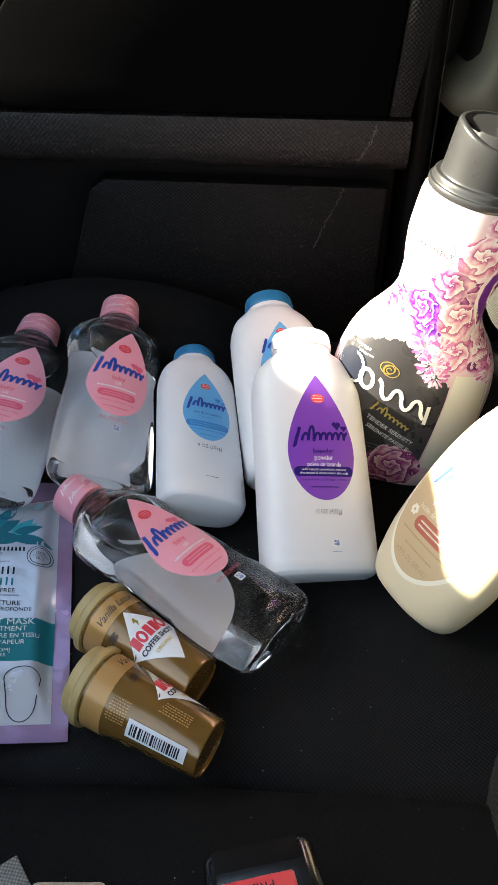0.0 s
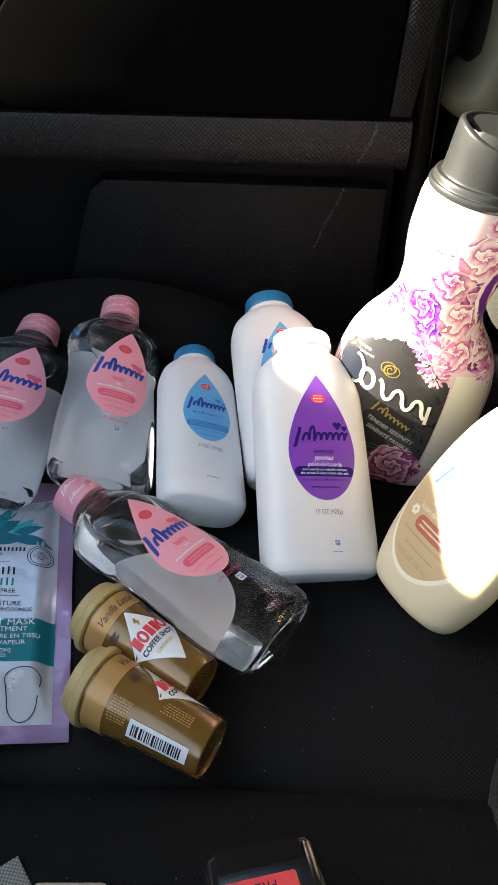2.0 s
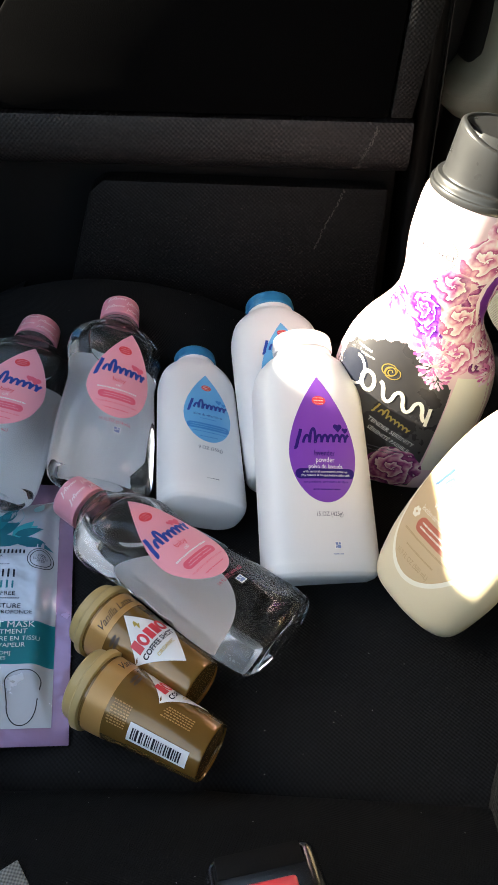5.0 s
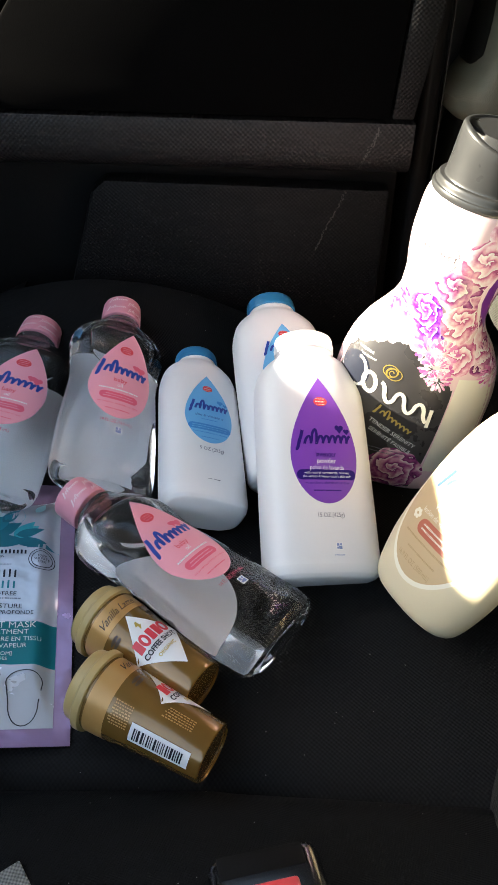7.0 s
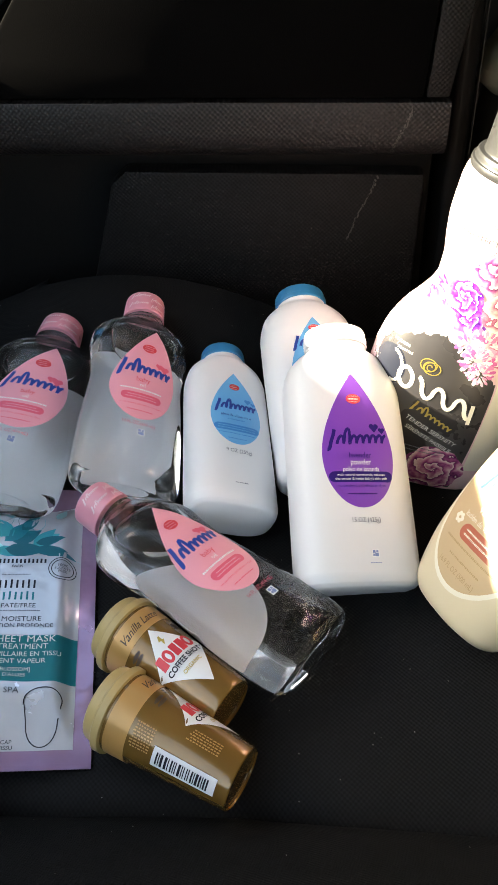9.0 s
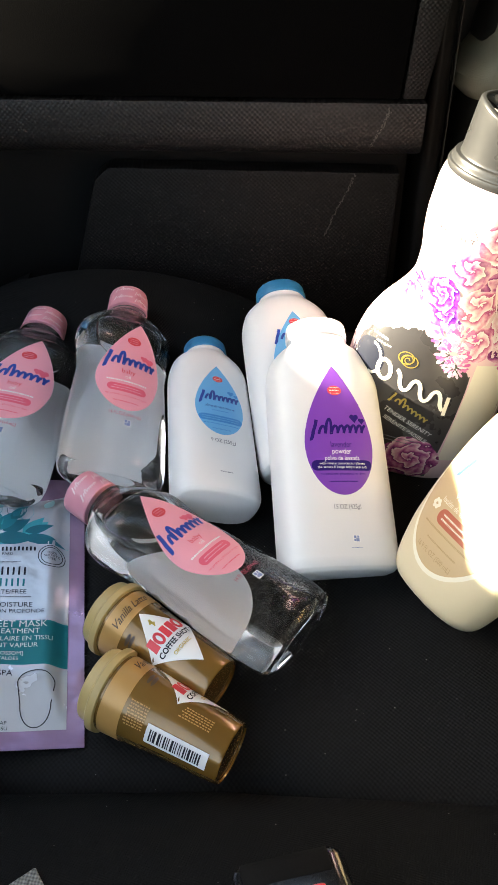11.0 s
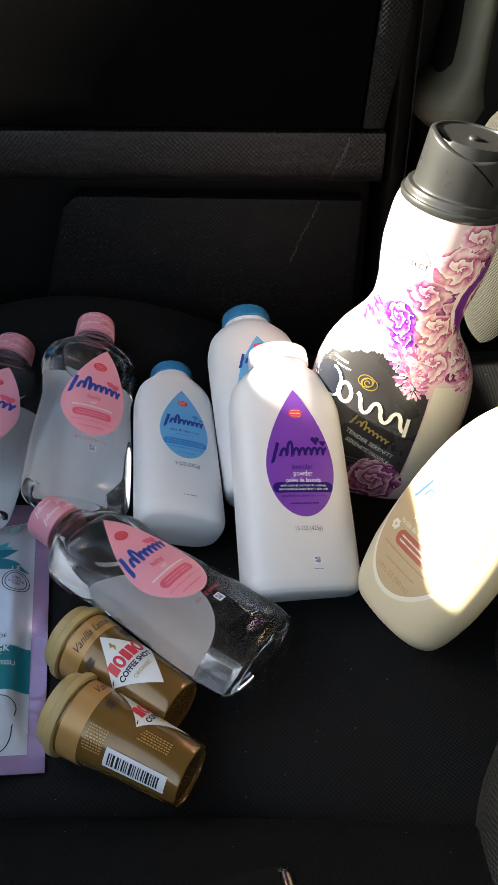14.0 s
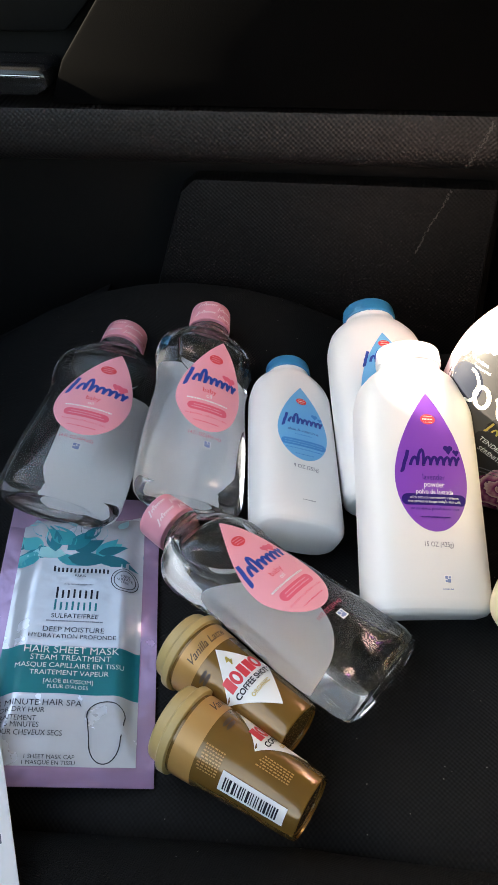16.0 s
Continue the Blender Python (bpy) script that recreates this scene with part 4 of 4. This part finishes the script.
    # deep purple fold down the edge of the large rose, with a pale petal on each side
    fold = np.array([(0.0362, 0.2320), (0.0315, 0.2180), (0.0262, 0.2060), (0.0262, 0.1940), (0.0300, 0.1820), (0.0350, 0.1690)])
    for shift, half, o, tone in ((-0.0050, 0.0016, 0.00062, PALE_PETAL), (0.0, 0.0042, 0.00058, DEEP_PURPLE), (0.0046, 0.0010, 0.00066, PALE_PETAL)):
        bm = bmesh.new()
        prev = None
        for t in np.linspace(0, 5, 36):
            x, z = [float(np.interp(t, range(6), fold[:, i])) for i in (0, 1)]
            hw = half * math.sin(math.pi * (0.04 + 0.92 * t / 5)) * (1 + 0.15 * math.sin(4 * t))
            ring = []
            for e in (-1, -0.35, 0.35, 1):
                u = keep(x + shift + e * hw, z)
                ring.append(bm.verts.new((u, f.front(u, z, o), z)))
            if prev:
                for j in range(3):
                    bm.faces.new((prev[j], ring[j], ring[j + 1], prev[j + 1]))
            prev = ring
        part("rose_petal", bm, tone, body)
    # seal print, emblem, name mark and words
    ring = [sheet(disc_spans(-0.0195 + 0.0130 * math.cos(a), 0.2207 + 0.0125 * math.sin(a), 0.0005, 0.0005, 5), on(0.0004), 4) for a in np.linspace(0, 2 * math.pi, 46)[:-1] if abs(math.sin(a)) > 0.25]
    part("round_seal", join(ring), INK, body, "dotted ring print")
    part("wording", lettering("PROTECT", -0.0195, 0.2207, 0.0056, on(0.0004)), INK, body)
    coil = [(-0.0240 + (0.0010 + 0.00042 * a) * math.cos(a), 0.1190 + (0.0010 + 0.00040 * a) * math.sin(a)) for a in np.linspace(0, 11, 46)]
    loops = [ribbon([(-0.0240 + dx + 0.0060 * math.cos(a), 0.1190 + dz + 0.0050 * math.sin(a)) for a in np.linspace(0, 6.4, 28)], 0.0004, on(0.0010)) for dx, dz in ((-0.0016, 0.0012), (0.0018, -0.0008))]
    part("rose_emblem", join([ribbon(coil, 0.0004, on(0.0012))] + loops), GOLD, field)

    def along(u, v):
        return (-0.0500 + u, 0.1090 - 0.30 * u + v)
    mark = [ribbon([along(0.0007 + 0.0062 * math.cos(a), 0.0115 * math.sin(a)) for a in np.linspace(-1.7, 1.9, 18)], 0.0011, on(0.0010)),
            ribbon([along(0.0112 + 0.0052 * math.cos(a), -0.001 + 0.0080 * math.sin(a)) for a in np.linspace(0, 6.4, 24)], 0.0016, on(0.0010)),
            ribbon([along(0.0205 + 0.044 * t, -0.001 - 0.0068 * math.copysign(abs(math.sin(2 * math.pi * 2.5 * t + math.pi / 2)) ** 0.6, -math.sin(2 * math.pi * 2.5 * t + math.pi / 2))) for t in np.linspace(0, 1, 90)], 0.0016, on(0.0010)), ribbon([along(0.0655, 0.006), along(0.0662, -0.012)], 0.0015, on(0.0012))]
    part("name_disc", sheet(disc_spans(-0.0510, 0.1085, 0.0105, 0.0150, 14), on(0.0007), 10), INK, field, "dark disc behind the name mark")
    part("brand_mark", join(mark), CREAM, field, "cream name mark")
    part("gold_script", script_mark(-0.0110, 0.0740, 0.040, 0.0085, on(0.0010), -0.49), GOLD, field, "gold script mark")
    part("wording", lettering("TENDER SERENITY", -0.008, 0.0635, 0.0056, on(0.0010), turn=-22), WHITE, field)
    part("wording", lettering("SÉRÉNITÉ PAISIBLE", -0.008, 0.0555, 0.0052, on(0.0010), turn=-22), WHITE, field)
    part("small_print", bars([(-0.010, 0.0450, 0.016, 0.0006), (-0.010, 0.0415, 0.014, 0.0006)], on(0.0010)), GREY_PRINT, field)
    part("small_print", bars([(-0.0475, 0.1280, 0.0055, 0.0012), (-0.0440, 0.1238, 0.0060, 0.0010)], on(0.0010)), WHITE, field)
    # the waist is moulded askew: it sits lower on one side
    for piece in ob.children_recursive:
        if piece.type == "MESH":
            off = piece.location
            for v in piece.data.vertices:
                x, z = v.co.x + off.x, v.co.z + off.z
                v.co.z -= (0.003 + 0.12 * x) * math.exp(-((z - 0.185) / 0.045) ** 2)
    return ob


def coffee_cup(m, size, flavour, roll, lab):
    r1, r0, h = size                    # lid radius, foot radius, height
    ob = thing("coffee_shot_cup", m @ pose(0, 0, 0, 0, 0, roll), lab, "coffee cup", "coffee shot cups")
    f = Form(smooth_rows([(0.0015, r0 * 0.80, r0 * 0.80, 2), (0.0012, r0 * 0.93, r0 * 0.93, 2), (0, r0 * 0.95, r0 * 0.95, 2), (0.0004, r0 * 0.985, r0 * 0.985, 2), (0.0015, r0, r0, 2), (h * 0.45, r0 + (r1 * 0.90 - r0) * 0.50, r0 + (r1 * 0.90 - r0) * 0.50, 2), (h * 0.84, r1 * 0.90, r1 * 0.90, 2), (h * 0.88, r1 * 0.90, r1 * 0.90, 2)], 40))
    body = part("body", f.mesh(64), CUP_GOLD, ob, "bronze-gold wrapped cup")
    lid = Form(smooth_rows([(h * 0.855, r1 * 0.91, r1 * 0.91, 2), (h * 0.86, r1 * 0.99, r1 * 0.99, 2), (h * 0.905, r1, r1, 2), (h * 0.915, r1 * 0.97, r1 * 0.97, 2), (h * 0.922, r1 * 0.90, r1 * 0.90, 2), (h * 0.93, r1 * 0.885, r1 * 0.885, 2), (h * 0.985, r1 * 0.86, r1 * 0.86, 2), (h * 0.997, r1 * 0.83, r1 * 0.83, 2), (h, r1 * 0.77, r1 * 0.77, 2), (h * 0.985, r1 * 0.72, r1 * 0.72, 2), (h * 0.98, r1 * 0.1, r1 * 0.1, 2)], 60))
    part("lid", lid.mesh(64), LID, ob, "tan plastic snap lid")

    def on(o):
        return lambda x, z: f.front(x, z, 0.45 * o)

    def round_band(z0, z1, o, n=48):
        bm = bmesh.new()
        rr = []
        for z in (z0, z1):
            k = f.at(z)[0] + o
            rr.append([bm.verts.new((k * math.cos(2 * math.pi * i / n), k * math.sin(2 * math.pi * i / n), z)) for i in range(n)])
        for i in range(n):
            bm.faces.new((rr[0][i], rr[0][(i + 1) % n], rr[1][(i + 1) % n], rr[1][i]))
        return bm
    part("pale_band", round_band(h * 0.685, h * 0.835, 0.0003), CUP_PALE, ob)
    part("wording", lettering(flavour, 0.0, h * 0.755, h * 0.082, on(0.0008), stretch=0.80, bold=0.008, slant=0.35), COFFEE, body)
    zc, hh = h * 0.40, h * 0.275
    spans = [(zc - hh + 2 * hh * i / 20, -0.0185 * (1 - abs(1 - i / 10)) - 0.0002, 0.0185 * (1 - abs(1 - i / 10)) + 0.0002) for i in range(21)]
    dia = part("white_diamond", sheet(spans, on(0.0006), 14), WHITE, ob, "white diamond label")
    blocks = [sheet([(zc + 0.0006, x - 0.0024, x + 0.0022), (zc + 0.0098, x - 0.0020, x + 0.0024)], on(0.0010), 5) for x in (-0.0112, 0.0008, 0.0062)]
    blocks += [ribbon([(x + 0.0023 * math.cos(a), zc + 0.0052 + 0.0039 * math.sin(a)) for a in np.linspace(0, 6.4, 22)], 0.0010, on(0.0010)) for x in (-0.0054, 0.0118)]
    part("brand_mark", join(blocks), RED, dia, "red block mark")
    part("wording", lettering("COFFEE SHOT", 0.0, zc - 0.0035, 0.0054, on(0.0012), stretch=0.82, bold=0.03), INK, dia)
    part("wording", lettering("ORGANIC", 0.0, zc - 0.0098, 0.0038, on(0.0012), stretch=0.9, bold=0.02), GOLD, dia)
    part("bolt", sheet([(zc + 0.0125, -0.0008, -0.0002), (zc + 0.0155, -0.0004, 0.0022), (zc + 0.0158, -0.0022, 0.0010), (zc + 0.019, -0.0002, 0.0010)], on(0.0010), 4), GOLD, dia)
    def bean(x, z):
        return join([sheet(disc_spans(x, z + e, 0.0033, 0.0013, 8), on(0.0006), 8) for e in (-0.00145, 0.00145)])
    part("coffee_bean", bean(-0.016, h * 0.62), COFFEE, body, "printed coffee bean")
    part("coffee_bean", bean(0.017, h * 0.60), COFFEE, body, "printed coffee bean")

    # the side with the bar code and fine print
    def side(ang, z):
        k = f.at(z)[0] + 0.0007
        return (k * math.sin(ang), -k * math.cos(ang), z)

    def patch(a0, a1, z0, z1, o=0.0):
        bm = bmesh.new()
        rows = []
        for z in (z0, z1):
            rows.append([bm.verts.new(tuple(c * (1 + o) if i < 2 else c for i, c in enumerate(side(a, z)))) for a in np.linspace(a0, a1, 8)])
        for i in range(7):
            bm.faces.new((rows[0][i], rows[0][i + 1], rows[1][i + 1], rows[1][i]))
        return bm
    code = part("bar_code_label", patch(-2.34, -1.80, h * 0.08, h * 0.50), WHITE, ob, "white bar code label")
    rnd = random.Random(7)
    z, strips = h * 0.125, []
    while z < h * 0.475:
        t = rnd.choice((0.0006, 0.0010, 0.0015))
        strips.append(patch(-2.26, -1.92, z, z + t, 0.012))
        z += t + rnd.choice((0.0007, 0.0012))
    tagged(part("bar_code", join(strips), INK, code), kind="stuff")
    fine = []
    for a0, z0, z1, count in ((-1.30, 0.14, 0.34, 5), (-2.10, 0.53, 0.655, 9)):
        for i in range(count):
            z = h * z0
            while z < h * z1:
                q = rnd.uniform(0.0008, 0.0022)
                fine.append(patch(a0 + 0.075 * i, a0 + 0.035 + 0.075 * i, z, z + q))
                z += q + 0.0006
    part("small_print", join(fine), CUP_PALE, body)
    return ob


def mask_packet(m, w, l):
    """Lies flat: local x across, y up the packet, z up; writing reads from its foot."""
    ob = thing("hair_mask_packet", m, "silver and teal foil hair mask packet with lilac edges", "packet")

    def puff(x, y):
        u, v = abs(x) / (w / 2), abs(y - l / 2) / (l / 2)
        e = max(0, 1 - u ** 4) * max(0, 1 - v ** 6)
        inner = min(1, max(0, (1 - max(u / 0.80, v / 0.90)) / 0.35))
        droop = 0.024 * smoothstep(0.82, 1.0, y / l) * (0.5 - x / w)
        return 0.0012 - droop + 0.0075 * smoothstep(0, 1, inner) + 0.0006 * e * noise.noise((x * 60, y * 30, 0)) + 0.0016 * noise.noise((x * 34, y * 15, 7)) * e

    def flat(x0, x1, y0, y1, o, nx=26, ny=40):
        bm = bmesh.new()
        rows = [[bm.verts.new((x, y, puff(x, y) + o)) for x in np.linspace(x0, x1, nx)] for y in np.linspace(y0, y1, ny)]
        for a, b in zip(rows, rows[1:]):
            for i in range(nx - 1):
                bm.faces.new((a[i], a[i + 1], b[i + 1], b[i]))
        return bm
    bag = flat(-w / 2, w / 2, 0, l, 0.0, 46, 80)
    back = flat(-w / 2, w / 2, 0, l, 0.0, 2, 2)
    for v in back.verts:
        v.co.z = 0.0002
    part("pouch", join([bag, back]), LILAC, ob, "crimped lilac foil pouch")
    for i in range(6):
        part("crimp", flat(-w / 2 + 0.001, w / 2 - 0.001, 0.0012 + 0.0016 * i, 0.0020 + 0.0016 * i, 0.0008, 20, 2), LILAC, ob)
    k = w * 0.40
    front = part("front_print", flat(-k, k, l * 0.050, l * 0.97, 0.0004, 46, 88), SILVER, ob, "silver-blue printed front")
    band = part("teal_band", flat(-k, k, l * 0.2315, l * 0.3800, 0.0006, 46, 26), TEAL, ob, "teal band with white writing")

    def lay(o):
        def go(bm):
            for v in bm.verts:
                x, y = v.co.x, v.co.z
                v.co = (x, y, puff(x, y) + o)
            bmesh.ops.recalc_face_normals(bm, faces=bm.faces[:])
            for fa in bm.faces:
                if fa.normal.z < 0:
                    fa.normal_flip()
            return bm
        return go

    def put(text, x, y, size, m_, parent, align="CENTER", o=0.0009, st=1.0, bold=0.0):
        part("wording", lay(o)(lettering(text, x * w, y * l, 0.80 * size * w, lambda a, b: 0, align, stretch=0.98 * st, bold=bold)), m_, parent)
    # leaves across the head of the packet
    rnd = random.Random(11)
    leaves = []

    def leaf(cx, cy, a, ln, wd, o):
        """One pointed leaf from its foot outward."""
        edge = [(u, wd * math.sin(math.pi * u ** 0.75)) for u in np.linspace(0, 1, 9)]
        pts = []
        for u, v in edge + [(u, -v) for u, v in edge[-2:0:-1]]:
            lx, ly = ln * u, v + 0.10 * ln * u * u
            x, y = cx + lx * math.cos(a) - ly * math.sin(a), cy + lx * math.sin(a) + ly * math.cos(a)
            pts.append((min(k, max(-k, x)), min(l * 0.968, max(l * 0.667, y))))
        bm = bmesh.new()
        bm.faces.new([bm.verts.new((x, 0, z)) for x, z in pts])
        bmesh.ops.triangulate(bm, faces=bm.faces[:])
        bmesh.ops.dissolve_degenerate(bm, edges=bm.edges[:], dist=1e-6)
        return lay(o)(bm)
    for i in range(34):                 # leaves fan out from two stems, the broad ones behind
        stem = -0.42 if i % 2 else 0.10
        a = radians(-20 + 220 * ((i * 7) % 34) / 33 + rnd.uniform(-8, 8))
        d = rnd.uniform(0.000, 0.022) if i < 20 else rnd.uniform(0.014, 0.040)
        big = 1.0 if i < 20 else 0.72
        leaves.append(leaf(stem * k + d * 1.2 * math.cos(a), l * 0.700 + d * math.sin(a), a, big * rnd.uniform(0.022, 0.032), big * rnd.uniform(0.0048, 0.0075), 0.0005 + 0.00001 * i))
    part("leaf_print", join(leaves), LEAF_PRINT, front, "teal leaf picture")
    # maker's and range names as plain strokes
    def strokes(cx, cy, wd, ht, m_, count):
        """A name as a row of plain upright bars."""
        step, out = wd * w / (2 * count), []
        for i in range(2 * count):
            x = (cx - wd / 2) * w + step * (i + 0.5)
            e = ht * l * (0.5 if i else 0.62)
            out.append(ribbon([(x, cy * l - ht * l / 2), (x, cy * l - ht * l / 2 + 2 * e * (0.92 if i % 3 else 1.0))], 0.0007, lambda a, b: 0))
        part("brand_mark", lay(0.0008)(join(out)), m_, front, "row of plain bars")
    strokes(0.005, 0.6475, 0.36, 0.017, INK, 7)
    strokes(-0.005, 0.5597, 0.28, 0.032, INK, 4)
    strokes(-0.008, 0.5166, 0.28, 0.030, TEAL, 4)
    put("PARIS", 0, 0.6270, 0.036, INK, front)
    put("SULFATE/FREE", -0.005, 0.4807, 0.058, INK, front)
    part("small_print", lay(0.0008)(bars([(0, 0.4640 * l, 0.17 * w, 0.0006)], lambda a, b: 0)), GREY_PRINT, front)
    part("small_print", lay(0.0008)(bars([(0.0, 0.5950 * l, 0.09 * w, 0.0005)], lambda a, b: 0)), GREY_PRINT, front)
    put("DEEP MOISTURE", -0.004, 0.4345, 0.064, INK, front)
    put("HYDRATATION PROFONDE", -0.006, 0.4120, 0.052, INK, front)
    put("HAIR SHEET MASK", 0, 0.3660, 0.086, WHITE, band)
    put("STEAM TREATMENT", 0, 0.3410, 0.066, WHITE, band)
    put("MASQUE CAPILLAIRE EN TISSU", 0, 0.3163, 0.058, WHITE, band)
    put("TRAITEMENT VAPEUR", 0, 0.2935, 0.058, WHITE, band)
    put("[ALOE BLOSSOM]", 0, 0.2676, 0.046, WHITE, band)
    put("FLEUR D'ALOES", 0, 0.2506, 0.042, WHITE, band)
    put("5 MINUTE HAIR SPA", -0.37, 0.2030, 0.066, INK, front, "LEFT")
    put("FOR DRY HAIR", -0.37, 0.1830, 0.050, INK, front, "LEFT")
    put("TRAITEMENT", -0.37, 0.1622, 0.048, INK, front, "LEFT")
    put("DE 5 MINUTES", -0.37, 0.1463, 0.048, INK, front, "LEFT")
    put("POUR CHEVEUX SECS", -0.37, 0.1277, 0.048, INK, front, "LEFT")
    put("1 SHEET MASK CAP", -0.06, 0.0725, 0.040, INK, front)
    put("1 MASQUE EN TISSU", -0.06, 0.0580, 0.040, INK, front)
    # plain line drawing of a wrapped cap, an outline only
    cap = [(0.225 * w + 0.105 * w * math.cos(a), 0.175 * l + 0.038 * l * math.sin(a)) for a in np.linspace(-0.3, 3.44, 20)]
    oval = [(0.225 * w + 0.085 * w * math.cos(a), 0.118 * l + 0.060 * l * math.sin(a)) for a in np.linspace(3.1, 6.32, 20)]
    part("line_drawing", join([lay(0.0008)(ribbon(p, 0.00035, lambda a, b: 0)) for p in (cap, oval, [cap[0], oval[-1]], [cap[-1], oval[0]])]), INK, front, "plain black outline shape")
    for rr in (0.088, 0.070):
        ring = [(0.284 * w + rr * w * math.cos(a), 0.6205 * l + rr * w * math.sin(a)) for a in np.linspace(0, 2 * math.pi, 36)]
        part("seal_ring", lay(0.0008)(ribbon(ring, 0.0003, lambda a, b: 0)), INK, front)
    put("100%", 0.284, 0.632, 0.040, INK, front)
    put("SULFATE", 0.284, 0.6205, 0.034, INK, front)
    put("FREE", 0.284, 0.609, 0.034, INK, front)
    return ob


def belt_buckle(m):
    ob = thing("belt_buckle", m, "black seat belt buckle with red press button", "seat belt buckle")
    # local: z up along the buckle, y towards the far door, mouth on top
    shell = box(-0.0285, 0.0270, -0.030, 0.014, -0.075, 0.0, 0.008, 4)
    part("housing", shell, BLACK_GLOSS, ob)
    part("mouth", box(-0.0235, 0.0190, -0.0030, 0.0105, -0.004, 0.0006, 0.0015, 2), BLACK, ob)
    btn = part("button", box(-0.0235, 0.0130, -0.0285, -0.0085, -0.028, 0.0016, 0.0018, 3), BUCKLE_RED, ob, "red press button")
    bm = lettering("PRESS", 0, 0, 0.0065, lambda a, b: 0)
    for v in bm.verts:
        v.co = Vector((-0.0055 - v.co.x, -0.0150 - v.co.z, 0.0019))
    part("wording", bm, INK, btn)
    return ob


build_seat()
build_door()
build_pillar()
build_cabin()

BIG, SMALL, OILS = (0.0904, 0.2028, 0.055), (0.0720, 0.1810, 0.045), (0.0888, 0.203, 0.047)
powder_bottle(lean(0.0542, 0.4088, 0.0109, 3.8, 31.7, 12.5), BIG, CAP_WHITE, PURPLE,
              [("lavender", 0.462, 0.030, NAVY), ("powder", 0.436, 0.030, WHITE), ("polvo de lavanda", 0.410, 0.025, WHITE), ("15 OZ (425g)", 0.228, 0.024, GREY_PRINT)],
              "white lavender powder bottle with purple teardrop label, propped up", True)
powder_bottle(lean(0.0392, 0.505, 0.024, 6.7, 20, 9), (0.0838, 0.193, 0.053), CAP_BLUE, BLUE,
              [("15 OZ (425g)", 0.228, 0.024, GREY_PRINT)],
              "white powder bottle with blue cap behind the lavender one", True)
powder_bottle(lean(-0.0378, 0.464, 0.0285, 4.5, 9.0, 22.7), SMALL, CAP_BLUE, BLUE,
              [("9 OZ (255g)", 0.275, 0.029, GREY_PRINT)],
              "small white powder bottle with blue cap and blue label", False)
oil_bottle(lean(-0.1225, 0.4848, 0.0352, -0.1, 15.2, 26.7), OILS, "clear baby oil bottle with pink cap, leaning on bolster", -0.02, 0.37)
oil_bottle(lean(-0.2219, 0.4738, 0.040, -6.4, 8.4, 11.8), (0.0975, 0.203, 0.047), "clear baby oil bottle with pink cap, over the foil packet", 0.11, 0.32)
oil_bottle(lean(0.0229, 0.3488, 0.0205, 55, 8.3, 12.7), OILS, "clear baby oil bottle with pink cap, lying on its back", -0.12)
middle = Vector((0.150, 0.425, 0.070))
tip = Matrix.Translation(middle) @ Matrix.Rotation(radians(15), 4, middle - Vector((0.0, 0.02, 0.49))) @ Matrix.Translation(-middle)
lotion_bottle(Matrix.Translation((0.0105, -0.0025, 0.0)) @ tip @ lean(0.1234, 0.3763, 0.012, -36, 56, -25), (0.103, 0.190, 0.056))
softener_bottle(Matrix.Translation((0.1188, 0.5626, 0.0)) @ pose(0, 0, 0, 0, 10.1, 0) @ pose(0, 0, 0, 0.6) @ pose(0, 0, 0, 0, 0, -9))
coffee_cup(lean(-0.024, 0.265, 0.020, 61.6, 4, 0), (0.0275, 0.0195, 0.097), "Vanilla Latte", 62, "bronze coffee shot cup, bar code showing, lying on seat")
coffee_cup(lean(-0.033, 0.311, 0.020, 54.5, 4, 0), (0.0270, 0.0195, 0.097), "Vanilla Latte", 0, "bronze vanilla coffee shot cup against the oil bottle")
mask_packet(pose(-0.1726, 0.2726, 0.0120, 0.7, 11.4, 8.4), 0.1136, 0.2444)
belt_buckle(Matrix.Translation((0.0065, 0.170, 0.088)) @ pose(0, 0, 0, -18, 0, 12))
strap = thing("belt_strap", Matrix.Translation((-0.131, 0.182, 0.030)) @ pose(0, 0, 0, 0, 0, 35), "end of grey woven belt strap on the seat edge", "strap")
part("webbing", box(-0.012, 0.012, -0.03, 0.010, -0.0012, 0.0012, 0.0008), WEB, strap)
tag = thing("beige_clip", Matrix.Translation((-0.095, 0.176, 0.032)), "rounded beige plastic clip at the seat edge", "clip")
part("clip_body", box(-0.02, 0.02, -0.02, 0.006, -0.004, 0.004, 0.0035, 3), BEIGE, tag)
card = thing("white_card", Matrix.Translation((-0.2190, 0.316, 0.033)) @ pose(0, 0, 0, 0, 0, 24), "white printed card on the seat edge", "card")
page = part("sheet", box(-0.16, 0.0, -0.20, 0.02, -0.0008, 0.0008, 0.0003), PAPER, card)
for y in (-0.080, -0.089):
    part("small_print", box(-0.0115, -0.0060, y - 0.0026, y + 0.0026, 0.0008, 0.0010), GREY_PRINT, page)
